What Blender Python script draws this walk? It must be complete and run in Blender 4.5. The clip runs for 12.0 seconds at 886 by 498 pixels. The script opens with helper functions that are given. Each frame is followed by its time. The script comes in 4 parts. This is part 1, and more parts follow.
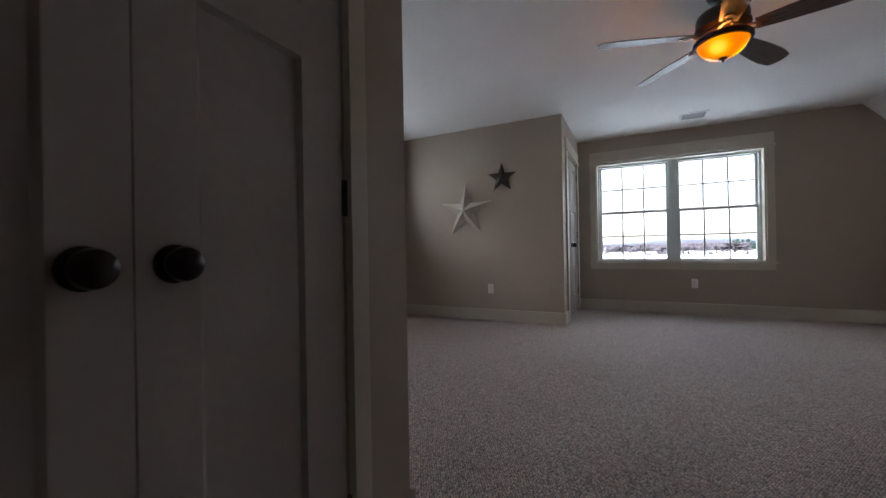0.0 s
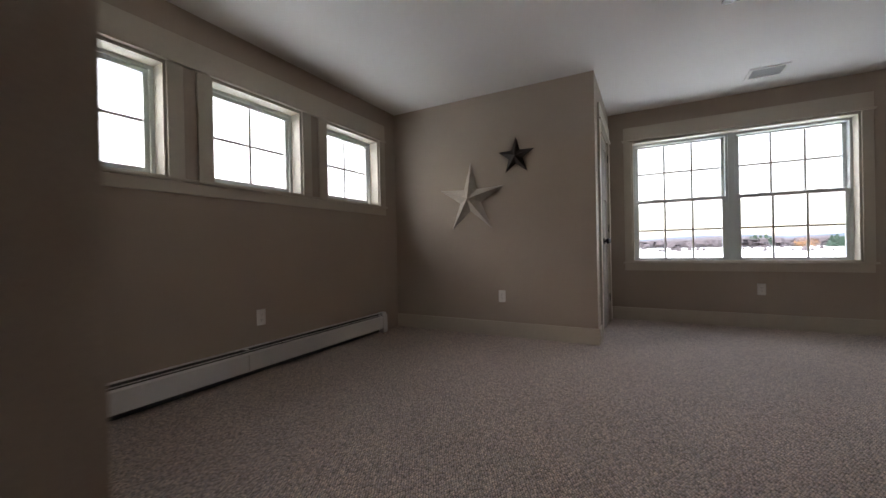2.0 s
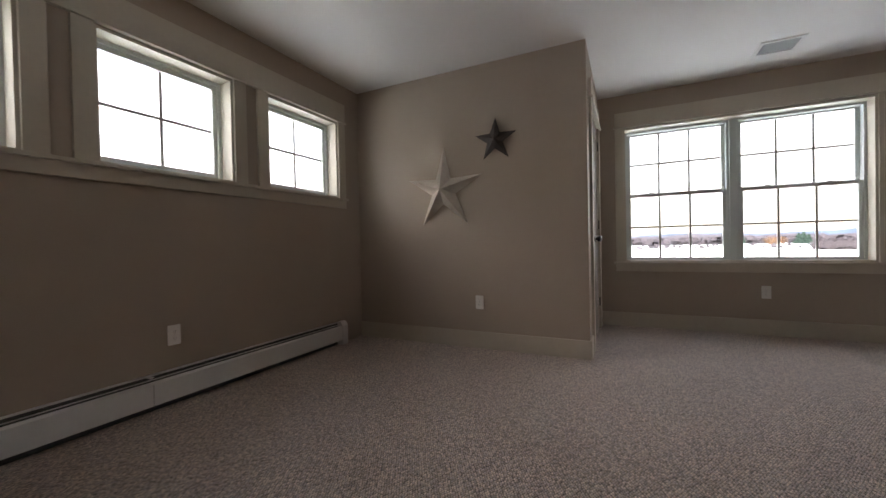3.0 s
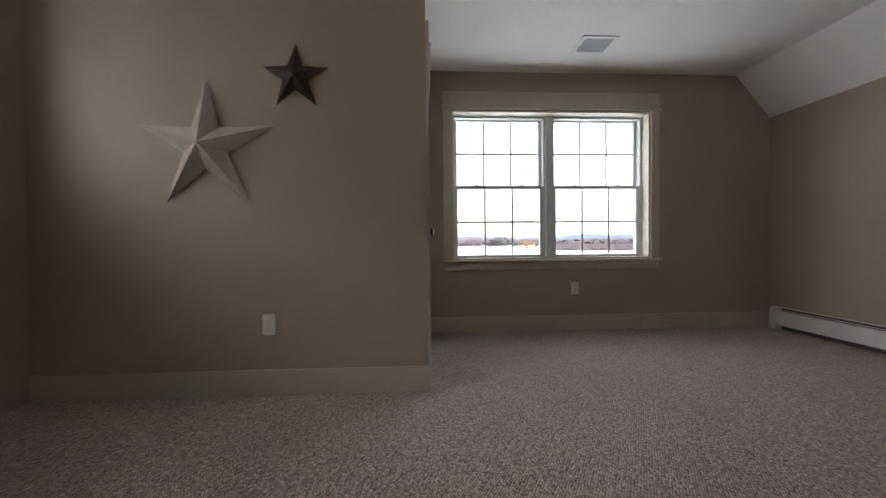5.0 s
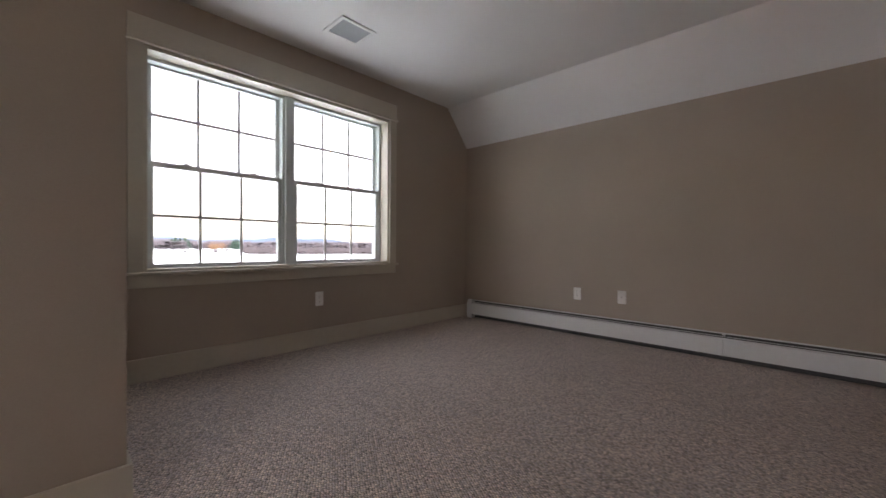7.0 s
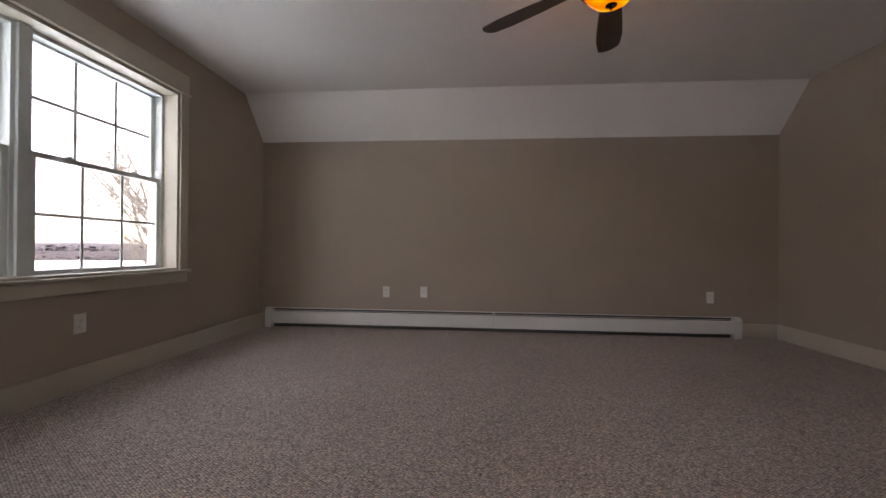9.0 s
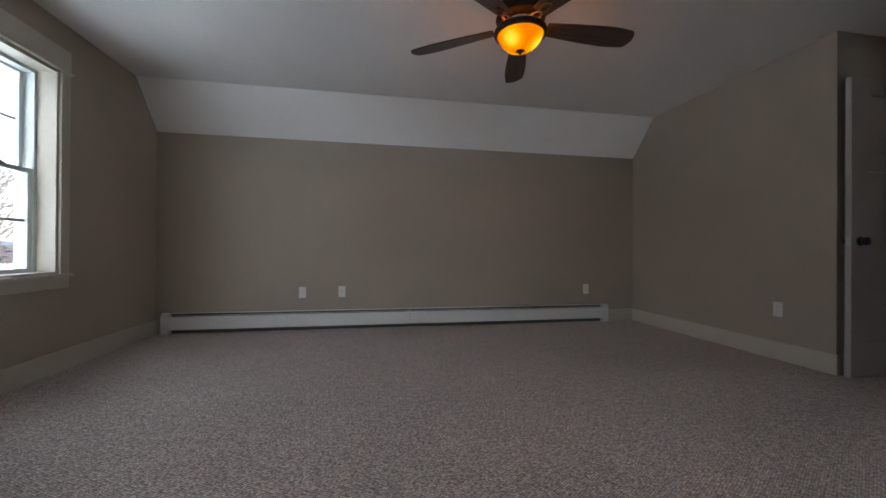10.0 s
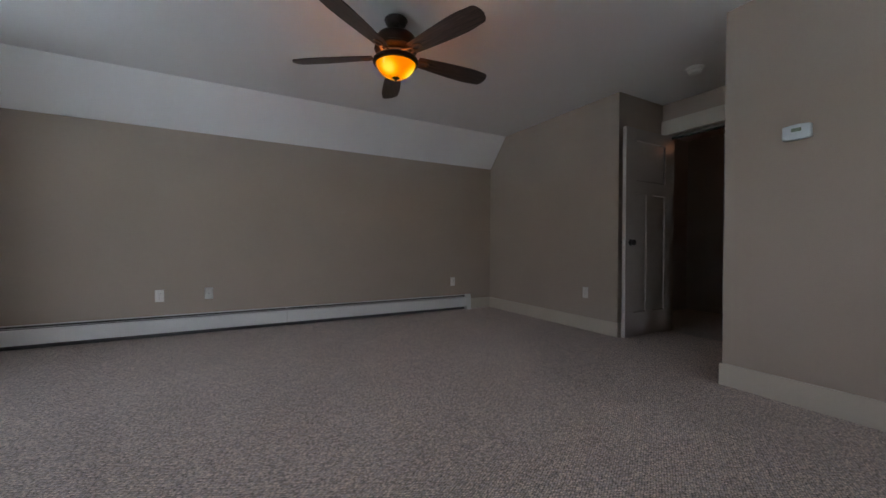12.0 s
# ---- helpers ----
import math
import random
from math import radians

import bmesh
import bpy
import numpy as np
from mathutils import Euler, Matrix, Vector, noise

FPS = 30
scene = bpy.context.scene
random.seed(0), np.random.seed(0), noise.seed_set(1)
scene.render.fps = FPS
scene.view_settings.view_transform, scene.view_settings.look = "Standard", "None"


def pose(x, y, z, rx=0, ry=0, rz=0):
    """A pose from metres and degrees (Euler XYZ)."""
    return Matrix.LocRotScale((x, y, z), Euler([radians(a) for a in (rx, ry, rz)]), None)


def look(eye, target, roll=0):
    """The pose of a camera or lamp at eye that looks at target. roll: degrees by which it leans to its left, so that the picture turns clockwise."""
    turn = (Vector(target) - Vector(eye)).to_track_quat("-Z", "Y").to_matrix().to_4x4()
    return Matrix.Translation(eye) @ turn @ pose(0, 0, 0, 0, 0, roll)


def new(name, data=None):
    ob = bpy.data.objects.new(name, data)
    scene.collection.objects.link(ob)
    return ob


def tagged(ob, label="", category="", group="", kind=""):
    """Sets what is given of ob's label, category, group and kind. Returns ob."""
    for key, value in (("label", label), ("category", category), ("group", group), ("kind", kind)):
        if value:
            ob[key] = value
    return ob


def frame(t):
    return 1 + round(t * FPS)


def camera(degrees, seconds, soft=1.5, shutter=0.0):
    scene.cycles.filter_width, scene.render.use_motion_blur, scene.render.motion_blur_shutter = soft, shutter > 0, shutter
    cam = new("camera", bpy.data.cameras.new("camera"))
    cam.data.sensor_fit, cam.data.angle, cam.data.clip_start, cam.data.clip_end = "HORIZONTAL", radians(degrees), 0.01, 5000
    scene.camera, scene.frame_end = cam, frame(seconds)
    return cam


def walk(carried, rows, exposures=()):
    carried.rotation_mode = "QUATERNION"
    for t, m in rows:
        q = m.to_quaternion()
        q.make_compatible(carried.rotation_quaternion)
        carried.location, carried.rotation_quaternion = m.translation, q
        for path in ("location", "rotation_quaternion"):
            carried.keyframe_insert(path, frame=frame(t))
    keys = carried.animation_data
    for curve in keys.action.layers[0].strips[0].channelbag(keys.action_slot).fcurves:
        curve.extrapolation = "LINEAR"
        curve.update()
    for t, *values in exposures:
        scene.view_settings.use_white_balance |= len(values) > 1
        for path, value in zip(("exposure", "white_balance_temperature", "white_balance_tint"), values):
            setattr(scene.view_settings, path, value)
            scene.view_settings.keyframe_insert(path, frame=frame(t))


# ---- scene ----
cam = camera(99.4, 12.0, shutter=0.25)
PATH = [
    (0, (0.446, 0.474, 0.897), (-0.46, 2.257, 0.901), -1.0),
    (0.5, (0.377, 0.69, 0.9), (-0.548, 2.463, 0.895), -1.2),
    (1, (0.301, 0.919, 0.898), (-0.647, 2.68, 0.892), -1.2),
    (1.5, (0.239, 1.109, 0.897), (-0.736, 2.855, 0.892), -1.1),
    (2, (0.116, 1.369, 0.899), (-0.838, 3.127, 0.89), -1.2),
    (2.5, (0.066, 1.651, 0.909), (-0.872, 3.418, 0.894), -1.1),
    (2.7, (0.029, 1.754, 0.907), (-0.89, 3.53, 0.89), -1.1),
    (4.3, (-0.218, 2.459, 0.904), (-0.568, 4.428, 0.857), -1.1),
    (4.5, (-0.261, 2.567, 0.865), (-0.472, 4.555, 0.827), -0.8),
    (5, (-0.294, 2.804, 0.854), (-0.192, 4.801, 0.816), -0.5),
    (5.5, (-0.319, 3.002, 0.858), (0.08, 4.961, 0.83), -0.3),
    (6, (-0.335, 3.133, 0.871), (0.404, 4.991, 0.833), -0.1),
    (6.5, (-0.376, 3.253, 0.877), (0.727, 4.921, 0.847), 0.1),
    (7, (-0.458, 3.381, 0.861), (1.0, 4.75, 0.84), 0.4),
    (7.2, (-0.494, 3.429, 0.849), (1.075, 4.669, 0.832), 0.2),
    (8.8, (-0.861, 3.939, 0.857), (1.123, 4.191, 0.854), 0.7),
    (9, (-0.917, 3.978, 0.858), (1.076, 4.142, 0.863), 0.5),
    (9.5, (-1.037, 4.093, 0.851), (0.959, 3.981, 0.863), 0.4),
    (10, (-1.15, 4.171, 0.866), (0.817, 3.809, 0.871), 0.4),
    (10.5, (-1.233, 4.24, 0.89), (0.68, 3.658, 0.891), 0.4),
    (11, (-1.342, 4.263, 0.903), (0.512, 3.514, 0.893), 0.5),
    (11.5, (-1.371, 4.327, 0.91), (0.408, 3.412, 0.902), 0.2),
    (12, (-1.452, 4.298, 0.907), (0.293, 3.321, 0.888), 0.3),
]
EXPOSURES = [(0.0, 2.23, 6650, 22), (2.0, 2.18, 7450, 25), (2.5, 2.23, 7650, 25), (5.5, 2.14, 7500, 26), (7.0, 2.16, 7550, 28), (9.0, 2.17, 7700, 29), (9.5, 2.18, 7150, 26), (10.5, 2.20, 6720, 16), (11.0, 2.21, 6700, 17), (12.0, 2.24, 6600, 20)]
walk(cam, [(t, look(eye, target, roll)) for t, eye, target, roll in PATH], EXPOSURES)

# ---- world and lights ----
world = bpy.data.worlds.new("overcast_sky")
scene.world = world
world.use_nodes = True
wn = world.node_tree.nodes
wl = world.node_tree.links
sky = wn.new("ShaderNodeTexSky")
sky.sky_type = "NISHITA"
sky.sun_disc = False
sky.sun_elevation = radians(32)
sky.sun_rotation = radians(250)
sky.dust_density = 0.6
sky.air_density = 1.0
wn["Background"].inputs["Strength"].default_value = 0.15
# a bright thin cloud layer greys the blue and breaks it up a little
hs = wn.new("ShaderNodeHueSaturation")
hs.inputs["Saturation"].default_value = 0.38
hs.inputs["Value"].default_value = 1.6
wl.new(sky.outputs["Color"], hs.inputs["Color"])
cloud = wn.new("ShaderNodeTexNoise")
cloud.inputs["Scale"].default_value = 3.0
cloud.inputs["Detail"].default_value = 5
cmap = wn.new("ShaderNodeMapRange")
cmap.inputs["From Min"].default_value = 0.35
cmap.inputs["From Max"].default_value = 0.65
cmap.inputs["To Min"].default_value = 0.85
cmap.inputs["To Max"].default_value = 1.2
wl.new(cloud.outputs["Fac"], cmap.inputs["Value"])
# an overcast sky grows brighter towards the zenith
wco = wn.new("ShaderNodeTexCoord")
wsep = wn.new("ShaderNodeSeparateXYZ")
wl.new(wco.outputs["Generated"], wsep.inputs["Vector"])
wel = wn.new("ShaderNodeMapRange")
wel.inputs["From Min"].default_value = 0.0
wel.inputs["From Max"].default_value = 1.0
wel.inputs["To Min"].default_value = 0.72
wel.inputs["To Max"].default_value = 4.2
wl.new(wsep.outputs["Z"], wel.inputs["Value"])
wmul = wn.new("ShaderNodeMath")
wmul.operation = "MULTIPLY"
wl.new(cmap.outputs["Result"], wmul.inputs[0])
wl.new(wel.outputs["Result"], wmul.inputs[1])
cmul = wn.new("ShaderNodeMix")
cmul.data_type = "RGBA"
cmul.blend_type = "MULTIPLY"
cmul.inputs[0].default_value = 1.0
wl.new(hs.outputs["Color"], cmul.inputs[6])
wl.new(wmul.outputs["Value"], cmul.inputs[7])
wl.new(cmul.outputs[2], wn["Background"].inputs["Color"])

sun_data = bpy.data.lights.new("sun", "SUN")
sun_data.energy = 5.0
sun_data.angle = radians(15)
sun_data.color = (1.0, 0.95, 0.88)
sun = new("sun", sun_data)
sun.matrix_world = look((0, -60, 40), (0, 0, 0))

for bx, by in ((0.055, 0.007), (-0.033, 0.044), (-0.021, -0.051)):
    lamp_data = bpy.data.lights.new("fan_bulb", "POINT")
    lamp_data.energy = 0.45
    lamp_data.color = (1.0, 0.36, 0.07)
    lamp_data.shadow_soft_size = 0.03
    fan_bulb = new("fan_bulb", lamp_data)
    fan_bulb.location = (0.954 + bx, 3.327 + by, 2.150)


hall_data = bpy.data.lights.new("hall_bulb", "POINT")
hall_data.energy = 0.09
hall_data.color = (1.0, 0.50, 0.24)
hall_data.shadow_soft_size = 0.03
hall_bulb = new("hall_bulb", hall_data)
hall_bulb.location = (0.18, -0.95, 2.255)

# ---- materials ----
def shade(c, f):
    return (min(c[0] * f, 1), min(c[1] * f, 1), min(c[2] * f, 1), 1.0)


def surface(name, colour, rough=0.6, metal=0.0, grain=60.0, spread=0.08, bump=0.15, depth=0.002, stain=2.0, stain_amount=0.06,
            spec=0.5, rand=0.0):
    """A painted or cast surface: fine grain, broad stains, and a slight relief."""
    m = bpy.data.materials.new(name)
    m.use_nodes = True
    n, l = m.node_tree.nodes, m.node_tree.links
    b = n["Principled BSDF"]
    b.inputs["Roughness"].default_value = rough
    b.inputs["Metallic"].default_value = metal
    b.inputs["Specular IOR Level"].default_value = spec
    co = n.new("ShaderNodeTexCoord")
    fine = n.new("ShaderNodeTexNoise")
    fine.inputs["Scale"].default_value = grain
    fine.inputs["Detail"].default_value = 4
    broad = n.new("ShaderNodeTexNoise")
    broad.inputs["Scale"].default_value = stain
    broad.inputs["Detail"].default_value = 3
    l.new(co.outputs["Object"], fine.inputs["Vector"])
    l.new(co.outputs["Object"], broad.inputs["Vector"])
    r1 = n.new("ShaderNodeValToRGB")
    r1.color_ramp.elements[0].color = shade(colour, 1 - spread)
    r1.color_ramp.elements[1].color = shade(colour, 1 + spread)
    r1.color_ramp.elements[0].position = 0.3
    r1.color_ramp.elements[1].position = 0.7
    l.new(fine.outputs["Fac"], r1.inputs["Fac"])
    r2 = n.new("ShaderNodeMapRange")
    r2.inputs["From Min"].default_value = 0.3
    r2.inputs["From Max"].default_value = 0.7
    r2.inputs["To Min"].default_value = 1 - stain_amount
    r2.inputs["To Max"].default_value = 1 + stain_amount
    l.new(broad.outputs["Fac"], r2.inputs["Value"])
    mix = n.new("ShaderNodeMix")
    mix.data_type = "RGBA"
    mix.blend_type = "MULTIPLY"
    mix.inputs[0].default_value = 1.0
    l.new(r1.outputs["Color"], mix.inputs[6])
    l.new(r2.outputs["Result"], mix.inputs[7])
    l.new(mix.outputs[2], b.inputs["Base Color"])
    bp = n.new("ShaderNodeBump")
    bp.inputs["Strength"].default_value = bump
    bp.inputs["Distance"].default_value = depth
    l.new(fine.outputs["Fac"], bp.inputs["Height"])
    l.new(bp.outputs["Normal"], b.inputs["Normal"])
    return m


WALL = surface("taupe_wall_paint", (0.420, 0.350, 0.286, 1), 0.55, grain=260, spread=0.03, bump=0.25, depth=0.0012, stain=1.3, stain_amount=0.04, spec=0.35)
CEIL = surface("flat_white_ceiling_paint", (0.85, 0.835, 0.815, 1), 0.9, grain=220, spread=0.02, bump=0.2, depth=0.001, stain=0.9, stain_amount=0.03, spec=0.2)
TRIM = surface("cream_trim_paint", (0.55, 0.50, 0.415, 1), 0.38, grain=40, spread=0.02, bump=0.08, depth=0.001, stain=3, stain_amount=0.03)
DOORPAINT = surface("cream_door_paint", (0.48, 0.445, 0.415, 1), 0.24, grain=50, spread=0.03, bump=0.1, depth=0.001, stain=3, stain_amount=0.04)
VINYL = surface("white_window_vinyl", (0.64, 0.685, 0.68, 1), 0.3, grain=30, spread=0.01, bump=0.03, stain=3, stain_amount=0.02)
GRID = surface("white_window_grid_bar", (0.58, 0.60, 0.61, 1), 0.4, grain=30, spread=0.01, bump=0.03)
VENTSLAT = surface("grey_register_slat", (0.40, 0.41, 0.42, 1), 0.45, grain=30, spread=0.02, bump=0.03)
HEATER = surface("white_enamelled_steel", (0.74, 0.745, 0.74, 1), 0.32, grain=40, spread=0.015, bump=0.04, stain=2, stain_amount=0.03)
# colour of the fins, and of the shade inside the heater slot
FINS_SHADE = surface("heater_fins_and_slot_shade", (0.10, 0.10, 0.10, 1), 0.5, 0.6, grain=120, spread=0.2)
PLASTIC = surface("white_plastic", (0.80, 0.79, 0.76, 1), 0.35, grain=60, spread=0.01, bump=0.03)
COOLPLASTIC = surface("cool_white_plastic", (0.68, 0.745, 0.77, 1), 0.35, grain=60, spread=0.01, bump=0.03)
SLOT = surface("dark_slot", (0.03, 0.03, 0.03, 1), 0.7)
SOCKET = surface("grey_socket_opening", (0.22, 0.21, 0.20, 1), 0.7)
LCD = surface("grey_green_display", (0.20, 0.25, 0.19, 1), 0.25)
BRONZE = surface("oil_rubbed_bronze", (0.035, 0.026, 0.022, 1), 0.38, 0.7, grain=90, spread=0.25, bump=0.1)
IRON = surface("antique_bronze_iron", (0.15, 0.095, 0.062, 1), 0.42, 0.5, grain=90, spread=0.2, bump=0.1)
FITTER = surface("antique_brass_fitter", (0.42, 0.30, 0.18, 1), 0.4, 0.6, grain=90, spread=0.15, bump=0.1)
BLACKMETAL = surface("black_iron_hardware", (0.028, 0.025, 0.025, 1), 0.3, 0.5, grain=80, spread=0.2, bump=0.08)
HINGE = surface("worn_bronze_hinge", (0.08, 0.072, 0.068, 1), 0.45, 0.3, grain=80, spread=0.2, bump=0.08)
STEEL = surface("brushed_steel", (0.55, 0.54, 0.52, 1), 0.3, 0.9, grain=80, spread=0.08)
STARWHITE = surface("antique_white_sheet_metal", (0.54, 0.49, 0.43, 1), 0.5, 0.0, grain=25, spread=0.05, bump=0.15, stain=6, stain_amount=0.08)
STARDARK = surface("dark_brown_sheet_metal", (0.045, 0.036, 0.034, 1), 0.62, 0.0, grain=30, spread=0.2, bump=0.15, stain=7, stain_amount=0.2)
SNOW = surface("snow", (0.79, 0.88, 0.90, 1), 0.7, grain=0.15, spread=0.04, bump=0.3, depth=0.3, stain=0.01, stain_amount=0.12)
BARK = surface("grey_bark", (0.12, 0.10, 0.085, 1), 0.9, grain=25, spread=0.3, bump=0.6, depth=0.01)
# distance haze is put into the mauve woods and the blue hills
FARWOOD = surface("hazy_bare_woods", (0.078, 0.068, 0.080, 1), 0.95, grain=0.06, spread=0.08, bump=0.2, stain=0.012, stain_amount=0.12)
FARHILL = surface("hazy_blue_hills", (0.07, 0.115, 0.18, 1), 0.95, grain=0.01, spread=0.2, bump=0.1, stain=0.004, stain_amount=0.2)
def per_clump(m, lo, hi):
    """Vary the tone from clump to clump."""
    n, l = m.node_tree.nodes, m.node_tree.links
    b = n["Principled BSDF"]
    src = b.inputs["Base Color"].links[0].from_socket
    g = n.new("ShaderNodeNewGeometry")
    r = n.new("ShaderNodeMapRange")
    r.inputs["To Min"].default_value = lo
    r.inputs["To Max"].default_value = hi
    l.new(g.outputs["Random Per Island"], r.inputs["Value"])
    mx = n.new("ShaderNodeMix")
    mx.data_type = "RGBA"
    mx.blend_type = "MULTIPLY"
    mx.inputs[0].default_value = 1.0
    l.new(src, mx.inputs[6])
    l.new(r.outputs["Result"], mx.inputs[7])
    l.new(mx.outputs[2], b.inputs["Base Color"])


per_clump(FARWOOD, 0.94, 1.06)
CONIFER = surface("conifer_green", (0.030, 0.066, 0.050, 1), 0.9, grain=3, spread=0.4, bump=0.3)
RUSSET = surface("russet_leaves", (0.22, 0.115, 0.055, 1), 0.9, grain=3, spread=0.3, bump=0.3)
BRUSH = surface("winter_brush", (0.058, 0.047, 0.052, 1), 0.95, grain=0.1, spread=0.08, bump=0.2, stain=0.015, stain_amount=0.12)
SIDING = surface("pale_house_siding", (0.45, 0.44, 0.42, 1), 0.7, grain=2, spread=0.06)
ROOFING = surface("snowy_roof", (0.7, 0.72, 0.76, 1), 0.8, grain=1.0, spread=0.15)
DARKPANE = surface("dark_house_window", (0.04, 0.045, 0.05, 1), 0.2)
HALLWALL = surface("hall_wall_paint", (0.40, 0.40, 0.41, 1), 0.6, grain=260, spread=0.03, bump=0.2, depth=0.001)
WOODTHRESH = surface("dark_hall_floor", (0.42, 0.38, 0.36, 1), 0.5, grain=30, spread=0.2)
# emissive amber for two small glints far back in the hall
AMBERGLINT = surface("glowing_amber_glint", (0.5, 0.2, 0.08, 1), 0.3, grain=60, spread=0.01, bump=0.03)
glint_node = next(n for n in AMBERGLINT.node_tree.nodes if n.type == "BSDF_PRINCIPLED")
glint_node.inputs["Emission Color"].default_value = (1.0, 0.30, 0.15, 1)
glint_node.inputs["Emission Strength"].default_value = 0.07


def carpet_material():
    m = bpy.data.materials.new("berber_carpet")
    m.use_nodes = True
    n, l = m.node_tree.nodes, m.node_tree.links
    b = n["Principled BSDF"]
    b.inputs["Roughness"].default_value = 0.62
    b.inputs["Specular IOR Level"].default_value = 0.6
    co = n.new("ShaderNodeTexCoord")
    mp = n.new("ShaderNodeMapping")
    mp.inputs["Scale"].default_value = (1.0, 0.60, 1.0)
    mp.inputs["Rotation"].default_value = (0, 0, radians(45))
    l.new(co.outputs["Object"], mp.inputs["Vector"])
    wob = n.new("ShaderNodeTexNoise")
    wob.inputs["Scale"].default_value = 9
    wob.inputs["Detail"].default_value = 2
    l.new(co.outputs["Object"], wob.inputs["Vector"])
    addv = n.new("ShaderNodeVectorMath")
    addv.operation = "MULTIPLY_ADD"
    addv.inputs[1].default_value = (0.007, 0.007, 0)
    l.new(wob.outputs["Color"], addv.inputs[0])
    l.new(mp.outputs["Vector"], addv.inputs[2])
    vor = n.new("ShaderNodeTexVoronoi")
    vor.inputs["Scale"].default_value = 126
    vor.inputs["Randomness"].default_value = 0.42
    l.new(addv.outputs["Vector"], vor.inputs["Vector"])
    fib = n.new("ShaderNodeTexNoise")
    fib.inputs["Scale"].default_value = 420
    fib.inputs["Detail"].default_value = 3
    l.new(co.outputs["Object"], fib.inputs["Vector"])
    patch = n.new("ShaderNodeTexNoise")
    patch.inputs["Scale"].default_value = 1.6
    patch.inputs["Detail"].default_value = 4
    l.new(co.outputs["Object"], patch.inputs["Vector"])
    # yarn colour: a blend of grey, taupe and pale flecks, one tone for each loop
    sep = n.new("ShaderNodeSeparateColor")
    l.new(vor.outputs["Color"], sep.inputs["Color"])
    ramp = n.new("ShaderNodeValToRGB")
    e = ramp.color_ramp.elements
    ramp.color_ramp.interpolation = "CONSTANT"
    e[0].color, e[0].position = (0.355, 0.281, 0.245, 1), 0.0
    e[1].color, e[1].position = (0.63, 0.53, 0.455, 1), 0.88
    for at_, c in ((0.16, (0.42, 0.352, 0.332, 1)), (0.34, (0.53, 0.422, 0.355, 1)), (0.52, (0.46, 0.388, 0.362, 1)), (0.70, (0.565, 0.465, 0.40, 1))):
        k = ramp.color_ramp.elements.new(at_)
        k.color = c
    l.new(sep.outputs["Red"], ramp.inputs["Fac"])
    # shade between the loops is put into the colour: paler tops, darker gaps
    gap_shade = n.new("ShaderNodeMapRange")
    gap_shade.inputs["From Min"].default_value = 0.2
    gap_shade.inputs["From Max"].default_value = 0.72
    gap_shade.inputs["To Min"].default_value = 1.64
    gap_shade.inputs["To Max"].default_value = 0.14
    l.new(vor.outputs["Distance"], gap_shade.inputs["Value"])
    wear = n.new("ShaderNodeMapRange")
    wear.inputs["From Min"].default_value = 0.3
    wear.inputs["From Max"].default_value = 0.7
    wear.inputs["To Min"].default_value = 0.93
    wear.inputs["To Max"].default_value = 1.07
    l.new(patch.outputs["Fac"], wear.inputs["Value"])
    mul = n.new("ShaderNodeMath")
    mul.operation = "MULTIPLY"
    l.new(gap_shade.outputs["Result"], mul.inputs[0])
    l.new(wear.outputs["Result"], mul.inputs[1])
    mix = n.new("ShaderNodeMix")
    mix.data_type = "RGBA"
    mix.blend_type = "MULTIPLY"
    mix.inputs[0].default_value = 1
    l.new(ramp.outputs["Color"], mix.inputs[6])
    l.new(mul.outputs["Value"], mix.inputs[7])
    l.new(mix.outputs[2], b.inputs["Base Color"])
    h = n.new("ShaderNodeMath")
    h.operation = "MULTIPLY_ADD"
    h.inputs[1].default_value = -1.0
    l.new(vor.outputs["Distance"], h.inputs[0])
    fs = n.new("ShaderNodeMath")
    fs.operation = "MULTIPLY"
    fs.inputs[1].default_value = 0.35
    l.new(fib.outputs["Fac"], fs.inputs[0])
    l.new(fs.outputs["Value"], h.inputs[2])
    bp = n.new("ShaderNodeBump")
    bp.inputs["Strength"].default_value = 0.9
    bp.inputs["Distance"].default_value = 0.008
    l.new(h.outputs["Value"], bp.inputs["Height"])
    l.new(bp.outputs["Normal"], b.inputs["Normal"])
    b.inputs["Sheen Weight"].default_value = 0.35
    b.inputs["Sheen Roughness"].default_value = 0.4
    b.inputs["Sheen Tint"].default_value = (0.95, 0.83, 0.77, 1)
    return m


